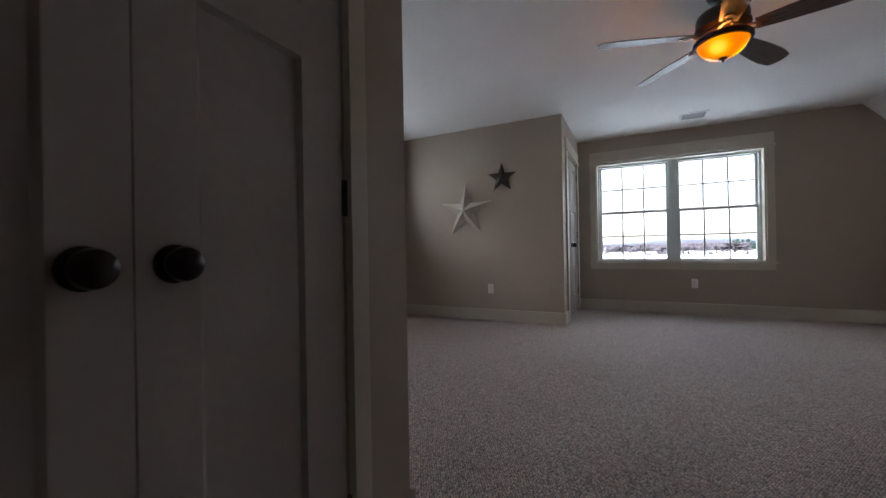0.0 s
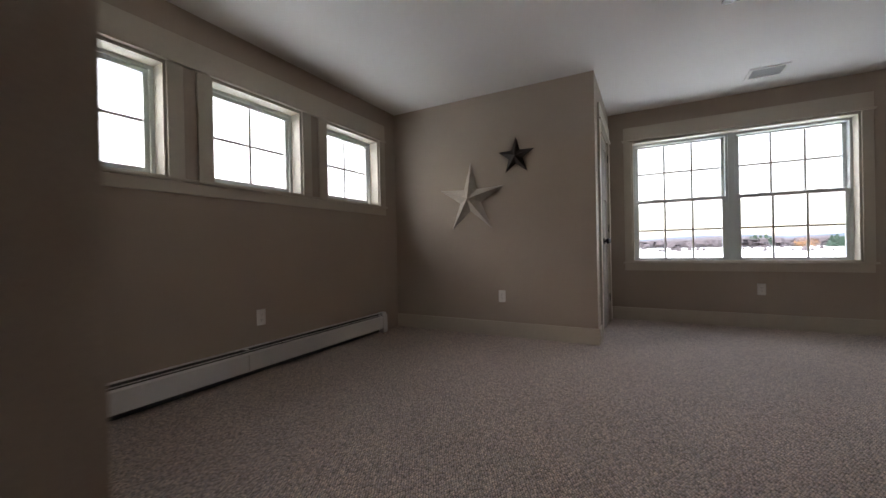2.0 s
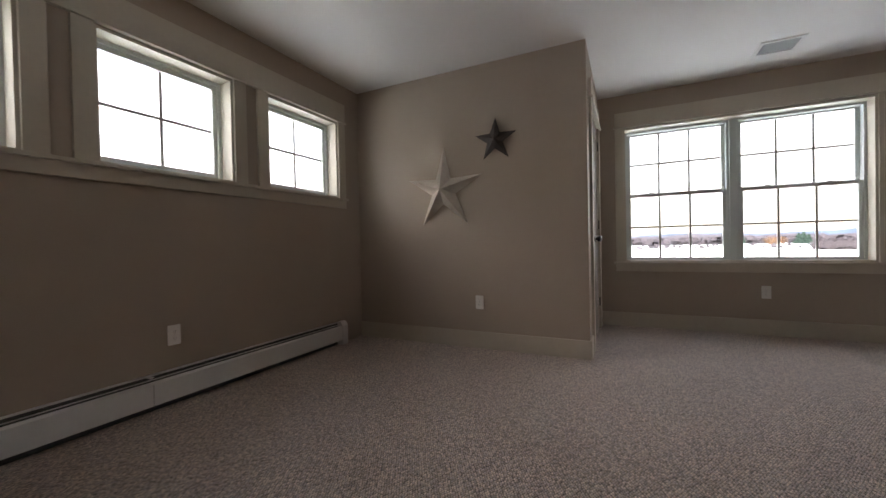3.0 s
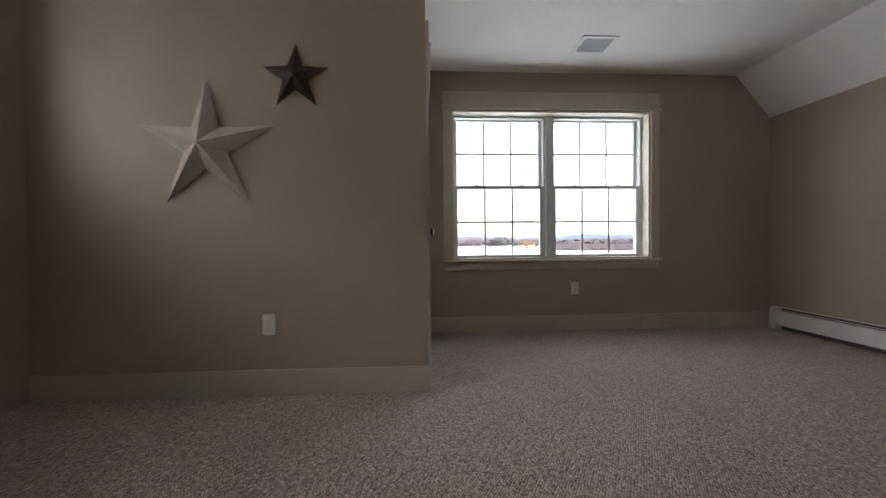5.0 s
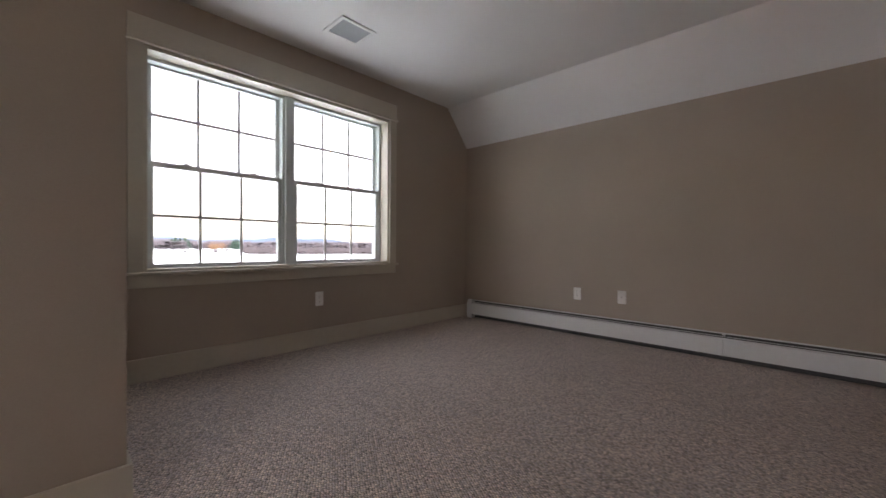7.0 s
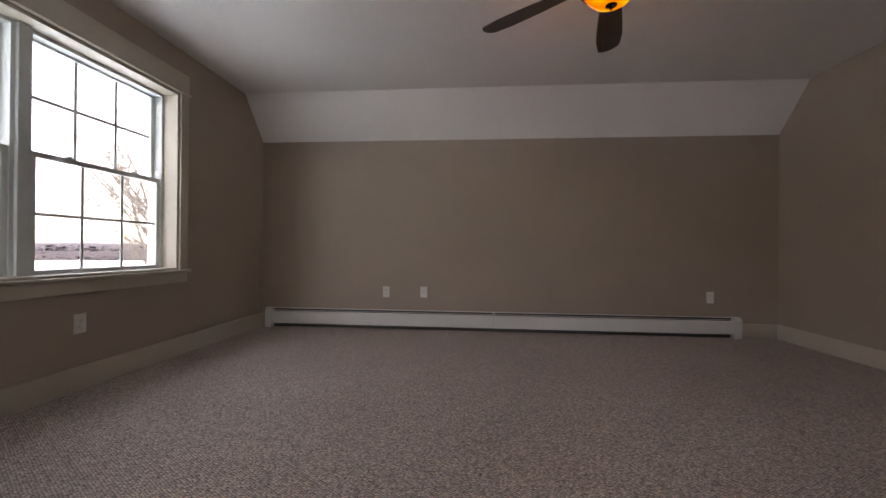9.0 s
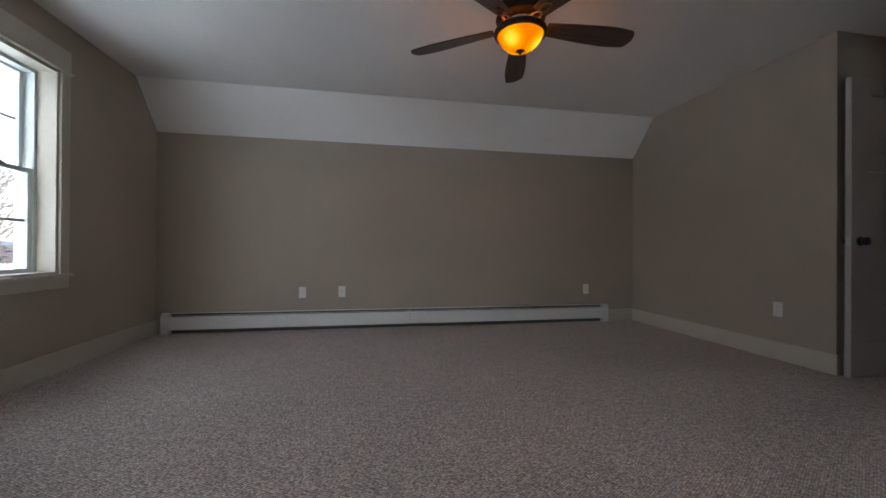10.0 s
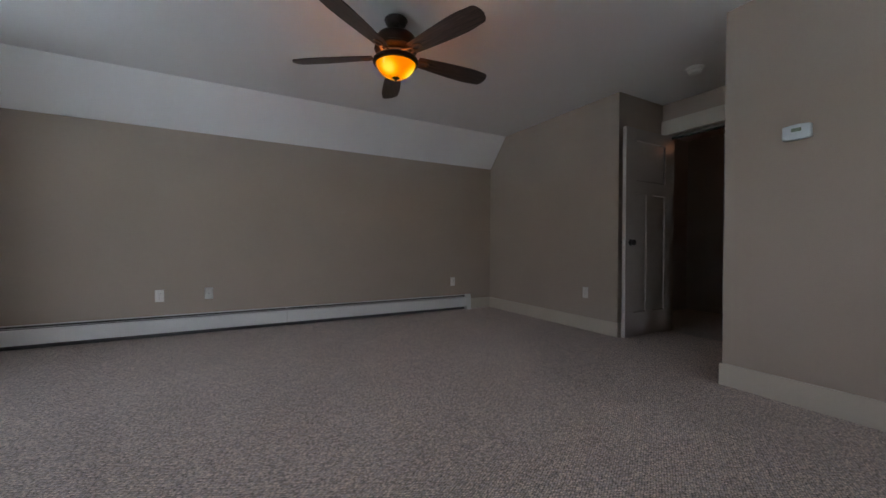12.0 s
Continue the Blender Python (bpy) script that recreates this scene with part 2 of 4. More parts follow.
def wood_material():
    m = bpy.data.materials.new("dark_walnut_blade")
    m.use_nodes = True
    n, l = m.node_tree.nodes, m.node_tree.links
    b = n["Principled BSDF"]
    b.inputs["Roughness"].default_value = 0.38
    co = n.new("ShaderNodeTexCoord")
    mp = n.new("ShaderNodeMapping")
    mp.inputs["Scale"].default_value = (3, 45, 45)
    l.new(co.outputs["Object"], mp.inputs["Vector"])
    no = n.new("ShaderNodeTexNoise")
    no.inputs["Scale"].default_value = 1.6
    no.inputs["Detail"].default_value = 6
    no.inputs["Distortion"].default_value = 1.2
    l.new(mp.outputs["Vector"], no.inputs["Vector"])
    r = n.new("ShaderNodeValToRGB")
    r.color_ramp.elements[0].color, r.color_ramp.elements[0].position = (0.038, 0.025, 0.020, 1), 0.3
    r.color_ramp.elements[1].color, r.color_ramp.elements[1].position = (0.135, 0.090, 0.072, 1), 0.72
    l.new(no.outputs["Fac"], r.inputs["Fac"])
    l.new(r.outputs["Color"], b.inputs["Base Color"])
    bp = n.new("ShaderNodeBump")
    bp.inputs["Strength"].default_value = 0.15
    bp.inputs["Distance"].default_value = 0.001
    l.new(no.outputs["Fac"], bp.inputs["Height"])
    l.new(bp.outputs["Normal"], b.inputs["Normal"])
    return m


def pane_material():
    m = bpy.data.materials.new("window_glass")
    m.use_nodes = True
    n, l = m.node_tree.nodes, m.node_tree.links
    n.remove(n["Principled BSDF"])
    t = n.new("ShaderNodeBsdfTransparent")
    t.inputs["Color"].default_value = (0.618, 0.653, 0.653, 1)
    g = n.new("ShaderNodeBsdfGlossy")
    g.inputs["Roughness"].default_value = 0.02
    lw = n.new("ShaderNodeLayerWeight")
    lw.inputs["Blend"].default_value = 0.5
    pw = n.new("ShaderNodeMath")
    pw.operation = "POWER"
    pw.inputs[1].default_value = 4.5
    l.new(lw.outputs["Facing"], pw.inputs[0])
    f = n.new("ShaderNodeMath")
    f.operation = "MULTIPLY_ADD"
    f.inputs[1].default_value = 0.6
    f.inputs[2].default_value = 0.03
    l.new(pw.outputs["Value"], f.inputs[0])
    mx = n.new("ShaderNodeMixShader")
    l.new(f.outputs["Value"], mx.inputs["Fac"])
    l.new(t.outputs["BSDF"], mx.inputs[1])
    l.new(g.outputs["BSDF"], mx.inputs[2])
    l.new(mx.outputs["Shader"], n["Material Output"].inputs["Surface"])
    return m


def bowl_material():
    """Amber scavo glass lit from inside by its bulbs: brightest where a bulb sits behind the glass."""
    m = bpy.data.materials.new("lit_amber_glass")
    m.use_nodes = True
    n, l = m.node_tree.nodes, m.node_tree.links
    b = n["Principled BSDF"]
    b.inputs["Base Color"].default_value = (0.10, 0.03, 0.002, 1)
    b.inputs["Specular IOR Level"].default_value = 0.15
    b.inputs["Roughness"].default_value = 0.25
    co = n.new("ShaderNodeTexCoord")
    glow = None
    for p in ((0.090, 0.011, -0.05), (-0.055, 0.072, -0.05), (-0.036, -0.083, -0.05)):
        d = n.new("ShaderNodeVectorMath")
        d.operation = "DISTANCE"
        d.inputs[1].default_value = p
        l.new(co.outputs["Object"], d.inputs[0])
        r = n.new("ShaderNodeMapRange")
        r.interpolation_type = "SMOOTHSTEP"
        r.inputs["From Min"].default_value = 0.092
        r.inputs["From Max"].default_value = 0.008
        r.inputs["To Min"].default_value = 0.0
        r.inputs["To Max"].default_value = 1.0
        l.new(d.outputs["Value"], r.inputs["Value"])
        if glow is None:
            glow = r.outputs["Result"]
        else:
            a = n.new("ShaderNodeMath")
            a.operation = "MAXIMUM"
            l.new(glow, a.inputs[0])
            l.new(r.outputs["Result"], a.inputs[1])
            glow = a.outputs["Value"]
    cr = n.new("ShaderNodeValToRGB")
    cr.color_ramp.elements[0].color = (0.85, 0.20, 0.0, 1)
    cr.color_ramp.elements[1].color = (1.0, 0.78, 0.05, 1)
    k = cr.color_ramp.elements.new(0.5)
    k.color = (1.0, 0.43, 0.0, 1)
    l.new(glow, cr.inputs["Fac"])
    l.new(cr.outputs["Color"], b.inputs["Emission Color"])
    b.inputs["Emission Strength"].default_value = 0.24
    return m


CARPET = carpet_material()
BLADE = wood_material()
PANE = pane_material()
BOWL = bowl_material()


# ---- building helpers ----
def add_box(bm, x0, x1, y0, y1, z0, z1, bevel=0.0):
    vs = [bm.verts.new((x, y, z)) for x in (x0, x1) for y in (y0, y1) for z in (z0, z1)]
    fs = [(0, 1, 3, 2), (4, 6, 7, 5), (0, 4, 5, 1), (2, 3, 7, 6), (0, 2, 6, 4), (1, 5, 7, 3)]
    faces = [bm.faces.new([vs[i] for i in f]) for f in fs]
    if bevel > 0:
        edges = list({e for f in faces for e in f.edges})
        bmesh.ops.bevel(bm, geom=edges, offset=bevel, segments=2, affect="EDGES", profile=0.5)
    return bm


def box(x0, x1, y0, y1, z0, z1, bevel=0.0):
    return add_box(bmesh.new(), min(x0, x1), max(x0, x1), min(y0, y1), max(y0, y1), min(z0, z1), max(z0, z1), bevel)


def lathe(profile, steps=40, axis="z", closed=False):
    """A turned body from (radius, height) pairs."""
    bm = bmesh.new()
    rings = []
    for r, z in profile:
        ring = []
        for i in range(steps):
            a = 2 * math.pi * i / steps
            p = (r * math.cos(a), r * math.sin(a), z)
            if axis == "x":
                p = (z, r * math.cos(a), r * math.sin(a))
            if axis == "y":
                p = (r * math.cos(a), z, r * math.sin(a))
            ring.append(bm.verts.new(p))
        rings.append(ring)
    for a, b in zip(rings, rings[1:]):
        for i in range(steps):
            j = (i + 1) % steps
            bm.faces.new((a[i], a[j], b[j], b[i]))
    if closed:
        for i in range(steps):
            j = (i + 1) % steps
            bm.faces.new((rings[-1][i], rings[-1][j], rings[0][j], rings[0][i]))
    else:
        bm.faces.new(rings[0][::-1])
        bm.faces.new(rings[-1])
    bmesh.ops.recalc_face_normals(bm, faces=bm.faces)
    return bm


def prism(points, z0, z1, bevel=0.0):
    """An outline in x and y, raised from z0 to z1."""
    bm = bmesh.new()
    a = [bm.verts.new((x, y, z0)) for x, y in points]
    b = [bm.verts.new((x, y, z1)) for x, y in points]
    n = len(points)
    bm.faces.new(a[::-1])
    bm.faces.new(b)
    for i in range(n):
        bm.faces.new((a[i], a[(i + 1) % n], b[(i + 1) % n], b[i]))
    bmesh.ops.recalc_face_normals(bm, faces=bm.faces)
    if bevel:
        bmesh.ops.bevel(bm, geom=[e for e in bm.edges], offset=bevel, segments=2, affect="EDGES", profile=0.5)
    return bm


def moved(bm, m):
    bmesh.ops.transform(bm, matrix=m, verts=bm.verts)
    return bm


def part(name, bm, material, parent=None, label="", smooth=False):
    me = bpy.data.meshes.new(name)
    bm.to_mesh(me)
    bm.free()
    me.materials.append(material)
    if smooth:
        me.shade_smooth()
        me.set_sharp_from_angle(angle=radians(35))
    ob = new(name, me)
    if parent is not None:
        ob.parent = parent
    if label:
        ob["label"] = label
    return ob


def thing(name, label, category, at=(0, 0, 0), turn=0.0, group="", kind=""):
    e = new(name)
    e.empty_display_size = 0.1
    e.matrix_basis = pose(*at, 0, 0, turn)
    return tagged(e, label, category, group, kind)


def structure(name, bm, material, label, category, smooth=False):
    return tagged(part(name, bm, material, None, "", smooth), label, category, "", "structure")


def panel_with_holes(u0, u1, v0, v1, holes, place):
    """A slab with openings through it; place(u, v, d) gives the point for d = 0 (room side) or 1 (far side)."""
    us = sorted({u0, u1, *[h[0] for h in holes], *[h[1] for h in holes]})
    vs = sorted({v0, v1, *[h[2] for h in holes], *[h[3] for h in holes]})

    def solid(i, j):
        if i < 0 or j < 0 or i >= len(us) - 1 or j >= len(vs) - 1:
            return False
        a, b = (us[i] + us[i + 1]) / 2, (vs[j] + vs[j + 1]) / 2
        return not any(h[0] < a < h[1] and h[2] < b < h[3] for h in holes)

    bm = bmesh.new()
    grid = {}

    def vert(i, j, d):
        if (i, j, d) not in grid:
            grid[i, j, d] = bm.verts.new(place(us[i], vs[j], d))
        return grid[i, j, d]

    for i in range(len(us) - 1):
        for j in range(len(vs) - 1):
            if not solid(i, j):
                continue
            bm.faces.new([vert(*p, 0) for p in ((i, j), (i + 1, j), (i + 1, j + 1), (i, j + 1))])
            bm.faces.new([vert(*p, 1) for p in ((i, j), (i, j + 1), (i + 1, j + 1), (i + 1, j))])
            for di, dj, p, q in ((-1, 0, (i, j), (i, j + 1)), (1, 0, (i + 1, j), (i + 1, j + 1)), (0, -1, (i, j), (i + 1, j)), (0, 1, (i, j + 1), (i + 1, j + 1))):
                if not solid(i + di, j + dj):
                    bm.faces.new([vert(*p, 0), vert(*q, 0), vert(*q, 1), vert(*p, 1)])
    bmesh.ops.recalc_face_normals(bm, faces=bm.faces)
    return bm


# ---- plan ----
H = 2.44
XL, XR, XS, KNEE = -2.439, 3.091, 2.740, 2.036
YN, YSTAR, YB, YLOW, YDOOR = 6.325, 4.953, 1.480, 0.951, 0.22
XC, XB, XRET = -0.274, -0.197, 0.960
TH = 0.11

# window openings (inside face of the jamb liners)
WX0, WX1, WZ0, WZ1 = -0.031, 1.891, 0.680, 2.085
LWS = [(1.833, 2.586), (2.853, 3.606), (3.881, 4.645)]
LZ0, LZ1 = 1.360, 2.066

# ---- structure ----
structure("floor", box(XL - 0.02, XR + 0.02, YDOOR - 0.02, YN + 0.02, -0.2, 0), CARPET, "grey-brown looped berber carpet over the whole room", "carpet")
structure("hall_floor", box(-1.4, 1.6, -1.5, YDOOR - 0.03, -0.2, -0.004), WOODTHRESH, "dark floor of the unlit hall", "floor")
structure("ceiling", box(XL - 0.02, XS, YDOOR - 1.9, YN + 0.02, H, H + 0.12), CEIL, "flat white painted ceiling with soft grey tone", "ceiling")
bm = bmesh.new()
pts = [(XS, H), (XR, KNEE), (XR + 0.12, KNEE + 0.04), (XS, H + 0.12)]
va = [bm.verts.new((x, YLOW - 0.05, z)) for x, z in pts]
vb = [bm.verts.new((x, YN + 0.02, z)) for x, z in pts]
bm.faces.new(va)
bm.faces.new(vb[::-1])
for i in range(4):
    bm.faces.new((va[i], vb[i], vb[(i + 1) % 4], va[(i + 1) % 4]))
bmesh.ops.recalc_face_normals(bm, faces=bm.faces)
structure("ceiling_slope", bm, CEIL, "sloped white ceiling strip above the knee wall", "ceiling")

structure("wall_north", panel_with_holes(XL - 0.25, XR + 0.19, -0.2, H + 0.1, [(WX0, WX1, WZ0, WZ1)], lambda u, v, d: (u, YN + 0.235 * d, v)), WALL,
          "taupe painted end wall around the twin window", "wall")
structure("wall_west", panel_with_holes(YDOOR - TH, YN, -0.2, H + 0.1, [(a, b, LZ0, LZ1) for a, b in LWS], lambda u, v, d: (XL - 0.20 * d, u, v)), WALL,
          "taupe painted side wall with three high windows", "wall")
structure("wall_east", box(XR, XR + 0.15, YLOW - TH, YN, -0.2, KNEE), WALL, "taupe painted knee wall under the sloped ceiling", "wall")
bm = bmesh.new()
pts = [(XRET, -0.2), (XR, -0.2), (XR, KNEE), (XS, H), (XRET, H)]
va = [bm.verts.new((x, YLOW, z)) for x, z in pts]
vb = [bm.verts.new((x, YLOW - TH, z)) for x, z in pts]
bm.faces.new(va)
bm.faces.new(vb[::-1])
for i in range(5):
    bm.faces.new((va[i], vb[i], vb[(i + 1) % 5], va[(i + 1) % 5]))
bmesh.ops.recalc_face_normals(bm, faces=bm.faces)
structure("wall_south", bm, WALL, "taupe painted end wall beside the entry", "wall")
structure("wall_entry_return", box(XRET, XRET + TH, YDOOR - TH, YLOW - TH, -0.2, H), WALL, "short taupe return wall behind the open door", "wall")
EX0, EX1, EZ1 = 0.12, 0.910, 2.092
structure("wall_entry", panel_with_holes(XB, XRET, -0.2, H, [(EX0, EX1, -0.2, EZ1)], lambda u, v, d: (u, YDOOR - TH * d, v)), WALL,
          "taupe wall around the entry doorway", "wall")
CY0, CY1, CZ1 = 0.309, 1.203, 2.06
structure("wall_closet_block", panel_with_holes(YDOOR - TH, YB, -0.2, H, [(CY0, CY1, -0.2, CZ1)], lambda u, v, d: (XB - TH * d, u, v)), WALL,
          "taupe wall holding the double closet doors", "wall")
structure("wall_thermostat", box(XL, XB - TH, YB - TH, YB, -0.2, H), WALL, "taupe painted wall carrying the thermostat", "wall")
structure("wall_star", box(XL, XC - TH, YSTAR, YSTAR + TH, -0.2, H), WALL, "taupe painted wall with two metal stars", "wall")
DY0, DY1, DZ1 = 5.24, 6.10, 2.06
structure("wall_closet_side", panel_with_holes(YSTAR, YN, -0.2, H, [(DY0, DY1, -0.2, DZ1)], lambda u, v, d: (XC - TH * d, u, v)), WALL,
          "narrow taupe wall around a pair of closet doors", "wall")
# the unlit hall behind the doorway and the closets' far sides
structure("hall_wall_back", box(-1.4, 1.6, -1.6, -1.5, -0.2, H), HALLWALL, "plain unlit hall wall", "wall")
structure("hall_wall_side_a", box(-1.5, -1.4, -1.6, YDOOR - TH, -0.2, H), HALLWALL, "plain unlit hall wall", "wall")
structure("hall_wall_side_b", box(1.6, 1.7, -1.6, YDOOR - TH, -0.2, H), HALLWALL, "plain unlit hall wall", "wall")
structure("hall_wall_front", box(XRET, 1.6, YDOOR - TH - 0.1, YDOOR - TH, -0.2, H), HALLWALL, "plain unlit hall wall", "wall")
structure("hall_wall_front_b", box(-1.4, XB, YDOOR - TH - 0.1, YDOOR - TH, -0.2, H), HALLWALL, "plain unlit hall wall", "wall")

# baseboards
BH, BT = 0.145, 0.015


def baseboard(x0, x1, y0, y1):
    structure("baseboard", box(x0, x1, y0, y1, 0, BH, 0.003), TRIM, "cream painted flat baseboard", "baseboard")


baseboard(XC, XR - 0.002, YN - BT, YN)
baseboard(XL + 0.002, XC + BT, YSTAR - BT, YSTAR)
baseboard(XC, XC + BT, YSTAR + 0.002, DY0 - 0.092)
baseboard(XC, XC + BT, DY1 + 0.092, YN - BT - 0.002)
baseboard(XL + 0.002, XB + BT, YB, YB + BT)
baseboard(XB, XB + BT, CY1 + 0.065, YB - 0.002)
baseboard(XRET - BT, XR - 0.002, YLOW, YLOW + BT)
baseboard(XR - BT, XR, YLOW + BT + 0.002, 1.32)
baseboard(XRET - BT, XRET, YDOOR + 0.02, YLOW - 0.002)

HEADH = 0.142


def casing_on(name, frame_at, u0, u1, z1, cw=0.09, z0=0.0, label="cream painted flat door casing with a capped head"):
    """Casing round a doorway: two legs, a fillet strip and a head board. frame_at(u, d) gives x, y for a distance d out of the wall."""
    t = thing(name, label, "trim", kind="structure")

    def slab(pname, a, b, za, zb, d):
        p, q = frame_at(a, 0.0), frame_at(b, d)
        part(pname, box(p[0], q[0], p[1], q[1], za, zb, 0.002), TRIM, t)

    slab("casing_leg", u0 - cw, u0, z0, z1, 0.021)
    slab("casing_leg", u1, u1 + cw, z0, z1, 0.021)
    slab("fillet_strip", u0 - cw - 0.012, u1 + cw + 0.012, z1, z1 + 0.016, 0.036)
    slab("head_board", u0 - cw, u1 + cw, z1 + 0.016, z1 + 0.016 + HEADH, 0.023)
    return t


casing_on("trim_closet_side", lambda u, d: (XC + d, u), DY0, DY1, DZ1 + 0.005)
casing_on("trim_double_door", lambda u, d: (XB + d, u), CY0, CY1, CZ1 + 0.005, 0.063, label="cream painted casing around the double closet doors")
casing_on("trim_entry", lambda u, d: (u, YDOOR + d), EX0, EX1, EZ1 + 0.005, 0.05, label="cream painted casing around the entry doorway")
for a, b in ((EX0, EX0 + 0.018), (EX1 - 0.018, EX1)):
    structure("trim_entry_jamb", box(a, b, YDOOR - TH, YDOOR, 0, EZ1 - 0.018, 0.001), DOORPAINT, "cream painted door jamb with glossy finish", "trim")
structure("trim_entry_jamb", box(EX0, EX1, YDOOR - TH, YDOOR, EZ1 - 0.018, EZ1, 0.001), DOORPAINT, "cream painted head jamb", "trim")
structure("trim_entry_stop", box(EX0 + 0.018, EX1 - 0.018, YDOOR - 0.07, YDOOR - 0.04, EZ1 - 0.03, EZ1 - 0.018), SLOT, "dark weatherstrip on the head jamb", "trim")


# ---- doors ----
def knob_on(parent, at, out, long=1.0, size=1.0):
    """A round black knob on its rose. out: the way it points, a unit vector along x."""
    s = out * long
    k = part("door_knob", moved(lathe([(0.0, 0.0), (0.031, 0.0), (0.033, 0.004), (0.028, 0.009), (0.014, 0.011), (0.013, 0.017), (0.019, 0.020), (0.027, 0.026), (0.030, 0.035),
                                       (0.027, 0.045), (0.016, 0.052), (0.0, 0.0535)], 28, "x"), Matrix.Translation(at) @ Matrix.Diagonal((s * size, size, size, 1))), BLACKMETAL, parent, "black iron door knob", True)
    return k


def panelled_leaf(parent, u0, u1, z0, z1, x0, x1, panels):
    """Stiles, rails and sunk panels of a painted craftsman door. Panels: (u0, u1, z0, z1) openings."""
    body = panel_with_holes(u0, u1, z0, z1, panels, lambda u, v, d: (x0 + (x1 - x0) * d, u, v))
    leaf = part("door_leaf", body, DOORPAINT, parent)
    for a, b, za, zb in panels:
        t = (x1 - x0)
        part("door_panel", box(x0 + 0.3 * t, x1 - 0.3 * t, a, b, za, zb), DOORPAINT, leaf)
        for xa, xb in ((x0 + 0.01 * t, x0 + 0.3 * t), (x1 - 0.01 * t, x1 - 0.3 * t)):
            bm = bmesh.new()
            o = [bm.verts.new((xa, u, z)) for u, z in ((a, za), (b, za), (b, zb), (a, zb))]
            k = [bm.verts.new((xb, u, z)) for u, z in ((a + 0.009, za + 0.009), (b - 0.009, za + 0.009), (b - 0.009, zb - 0.009), (a + 0.009, zb - 0.009))]
            w = [bm.verts.new((xb, u, z)) for u, z in ((a, za), (b, za), (b, zb), (a, zb))]
            for q in range(4):
                r = (q + 1) % 4
                bm.faces.new((o[q], o[r], k[r], k[q]))
                bm.faces.new((w[r], w[q], k[q], k[r]))
                bm.faces.new((o[r], o[q], w[q], w[r]))
            bmesh.ops.recalc_face_normals(bm, faces=bm.faces)
            part("panel_moulding", bm, DOORPAINT, leaf)
    return leaf


def hinge_on(parent, x, y, z):
    bm = lathe([(0.0, 0.0), (0.006, 0.0), (0.006, 0.089), (0.0, 0.089)], 12)
    moved(bm, Matrix.Translation((x, y, z)))
    add_box(bm, x - 0.002, x + 0.002, y - 0.010, y + 0.010, z, z + 0.089)
    part("hinge", bm, HINGE, parent, "dark bronze butt hinge")


# entry door, swung fully open against the return wall
d = thing("door_1", "open cream craftsman door with dark knob standing against the return wall", "door", (0, 0, 0), 0, "", "structure")
LX0, LX1, LY0, LY1 = 0.860, 0.896, 0.225, 0.978
panelled_leaf(d, LY0, LY1, 0.018, 2.070, LX0, LX1, [(0.335, 0.81, 1.555, 1.955), (0.335, 0.535, 0.25, 1.43), (0.645, 0.845, 0.25, 1.43)])
knob_on(d, (LX0, LY1 - 0.075, 0.945), -1)
knob_on(d, (LX1, LY1 - 0.075, 0.945), 1)
part("latch_plate", box(LX0 + 0.006, LX1 - 0.006, LY1, LY1 + 0.002, 0.915, 0.972), STEEL, d, "steel latch plate on the door edge")
for z in (0.2, 0.98, 1.78):
    hinge_on(d, LX1 + 0.002, LY0 - 0.002, z)

# double closet doors
d = thing("door_2", "pair of closed cream closet doors with two black knobs", "door", (0, 0, 0), 0, "", "structure")
DXF = XB - 0.004
MID = 0.757
for a, b in ((CY0 + 0.004, MID - 0.0015), (MID + 0.0015, CY1 - 0.005)):
    panelled_leaf(d, a, b, 0.012, CZ1 - 0.006, DXF, DXF - 0.035, [(a + 0.092, b - 0.124, 0.25, 1.328) if a > 0.6 else (a + 0.124, b - 0.092, 0.25, 1.328),
                                                               (a + 0.092, b - 0.124, 1.444, 1.94) if a > 0.6 else (a + 0.124, b - 0.092, 1.444, 1.94)])
knob_on(d, (DXF, MID - 0.058, 0.880), 1, 1.0, 0.92)
knob_on(d, (DXF, MID + 0.052, 0.882), 1, 1.0, 0.92)
for z in (0.2, 0.985, 1.78):
    hinge_on(d, DXF + 0.006, CY1 - 0.002, z)

# pair of closet doors in the narrow wall by the window
d = thing("door_3", "pair of closed cream closet doors with black knobs and dark hinges", "door", (0, 0, 0), 0, "", "structure")
DX3 = XC - 0.006
DM3 = (DY0 + DY1) / 2
for a, b in ((DY0 + 0.020, DM3 - 0.0015), (DM3 + 0.0015, DY1 - 0.020)):
    panelled_leaf(d, a, b, 0.016, DZ1 - 0.02, DX3, DX3 - 0.035, [(a + 0.085, b - 0.085, 0.25, 1.38), (a + 0.085, b - 0.085, 1.5, 1.93)])
for y in (DM3 - 0.045, DM3 + 0.045):
    knob_on(d, (DX3, y, 0.93), 1, 1.2)
for z in (0.24, 1.03, 1.83):
    hinge_on(d, XC + 0.008, DY1 - 0.014, z)
    hinge_on(d, XC + 0.008, DY0 + 0.014, z)
structure("trim_closet_side_jamb", box(XC - TH, XC, DY0, DY0 + 0.018, 0, DZ1 - 0.018), TRIM, "cream painted door jamb", "trim")
structure("trim_closet_side_jamb", box(XC - TH, XC, DY1 - 0.018, DY1, 0, DZ1 - 0.018), TRIM, "cream painted door jamb", "trim")


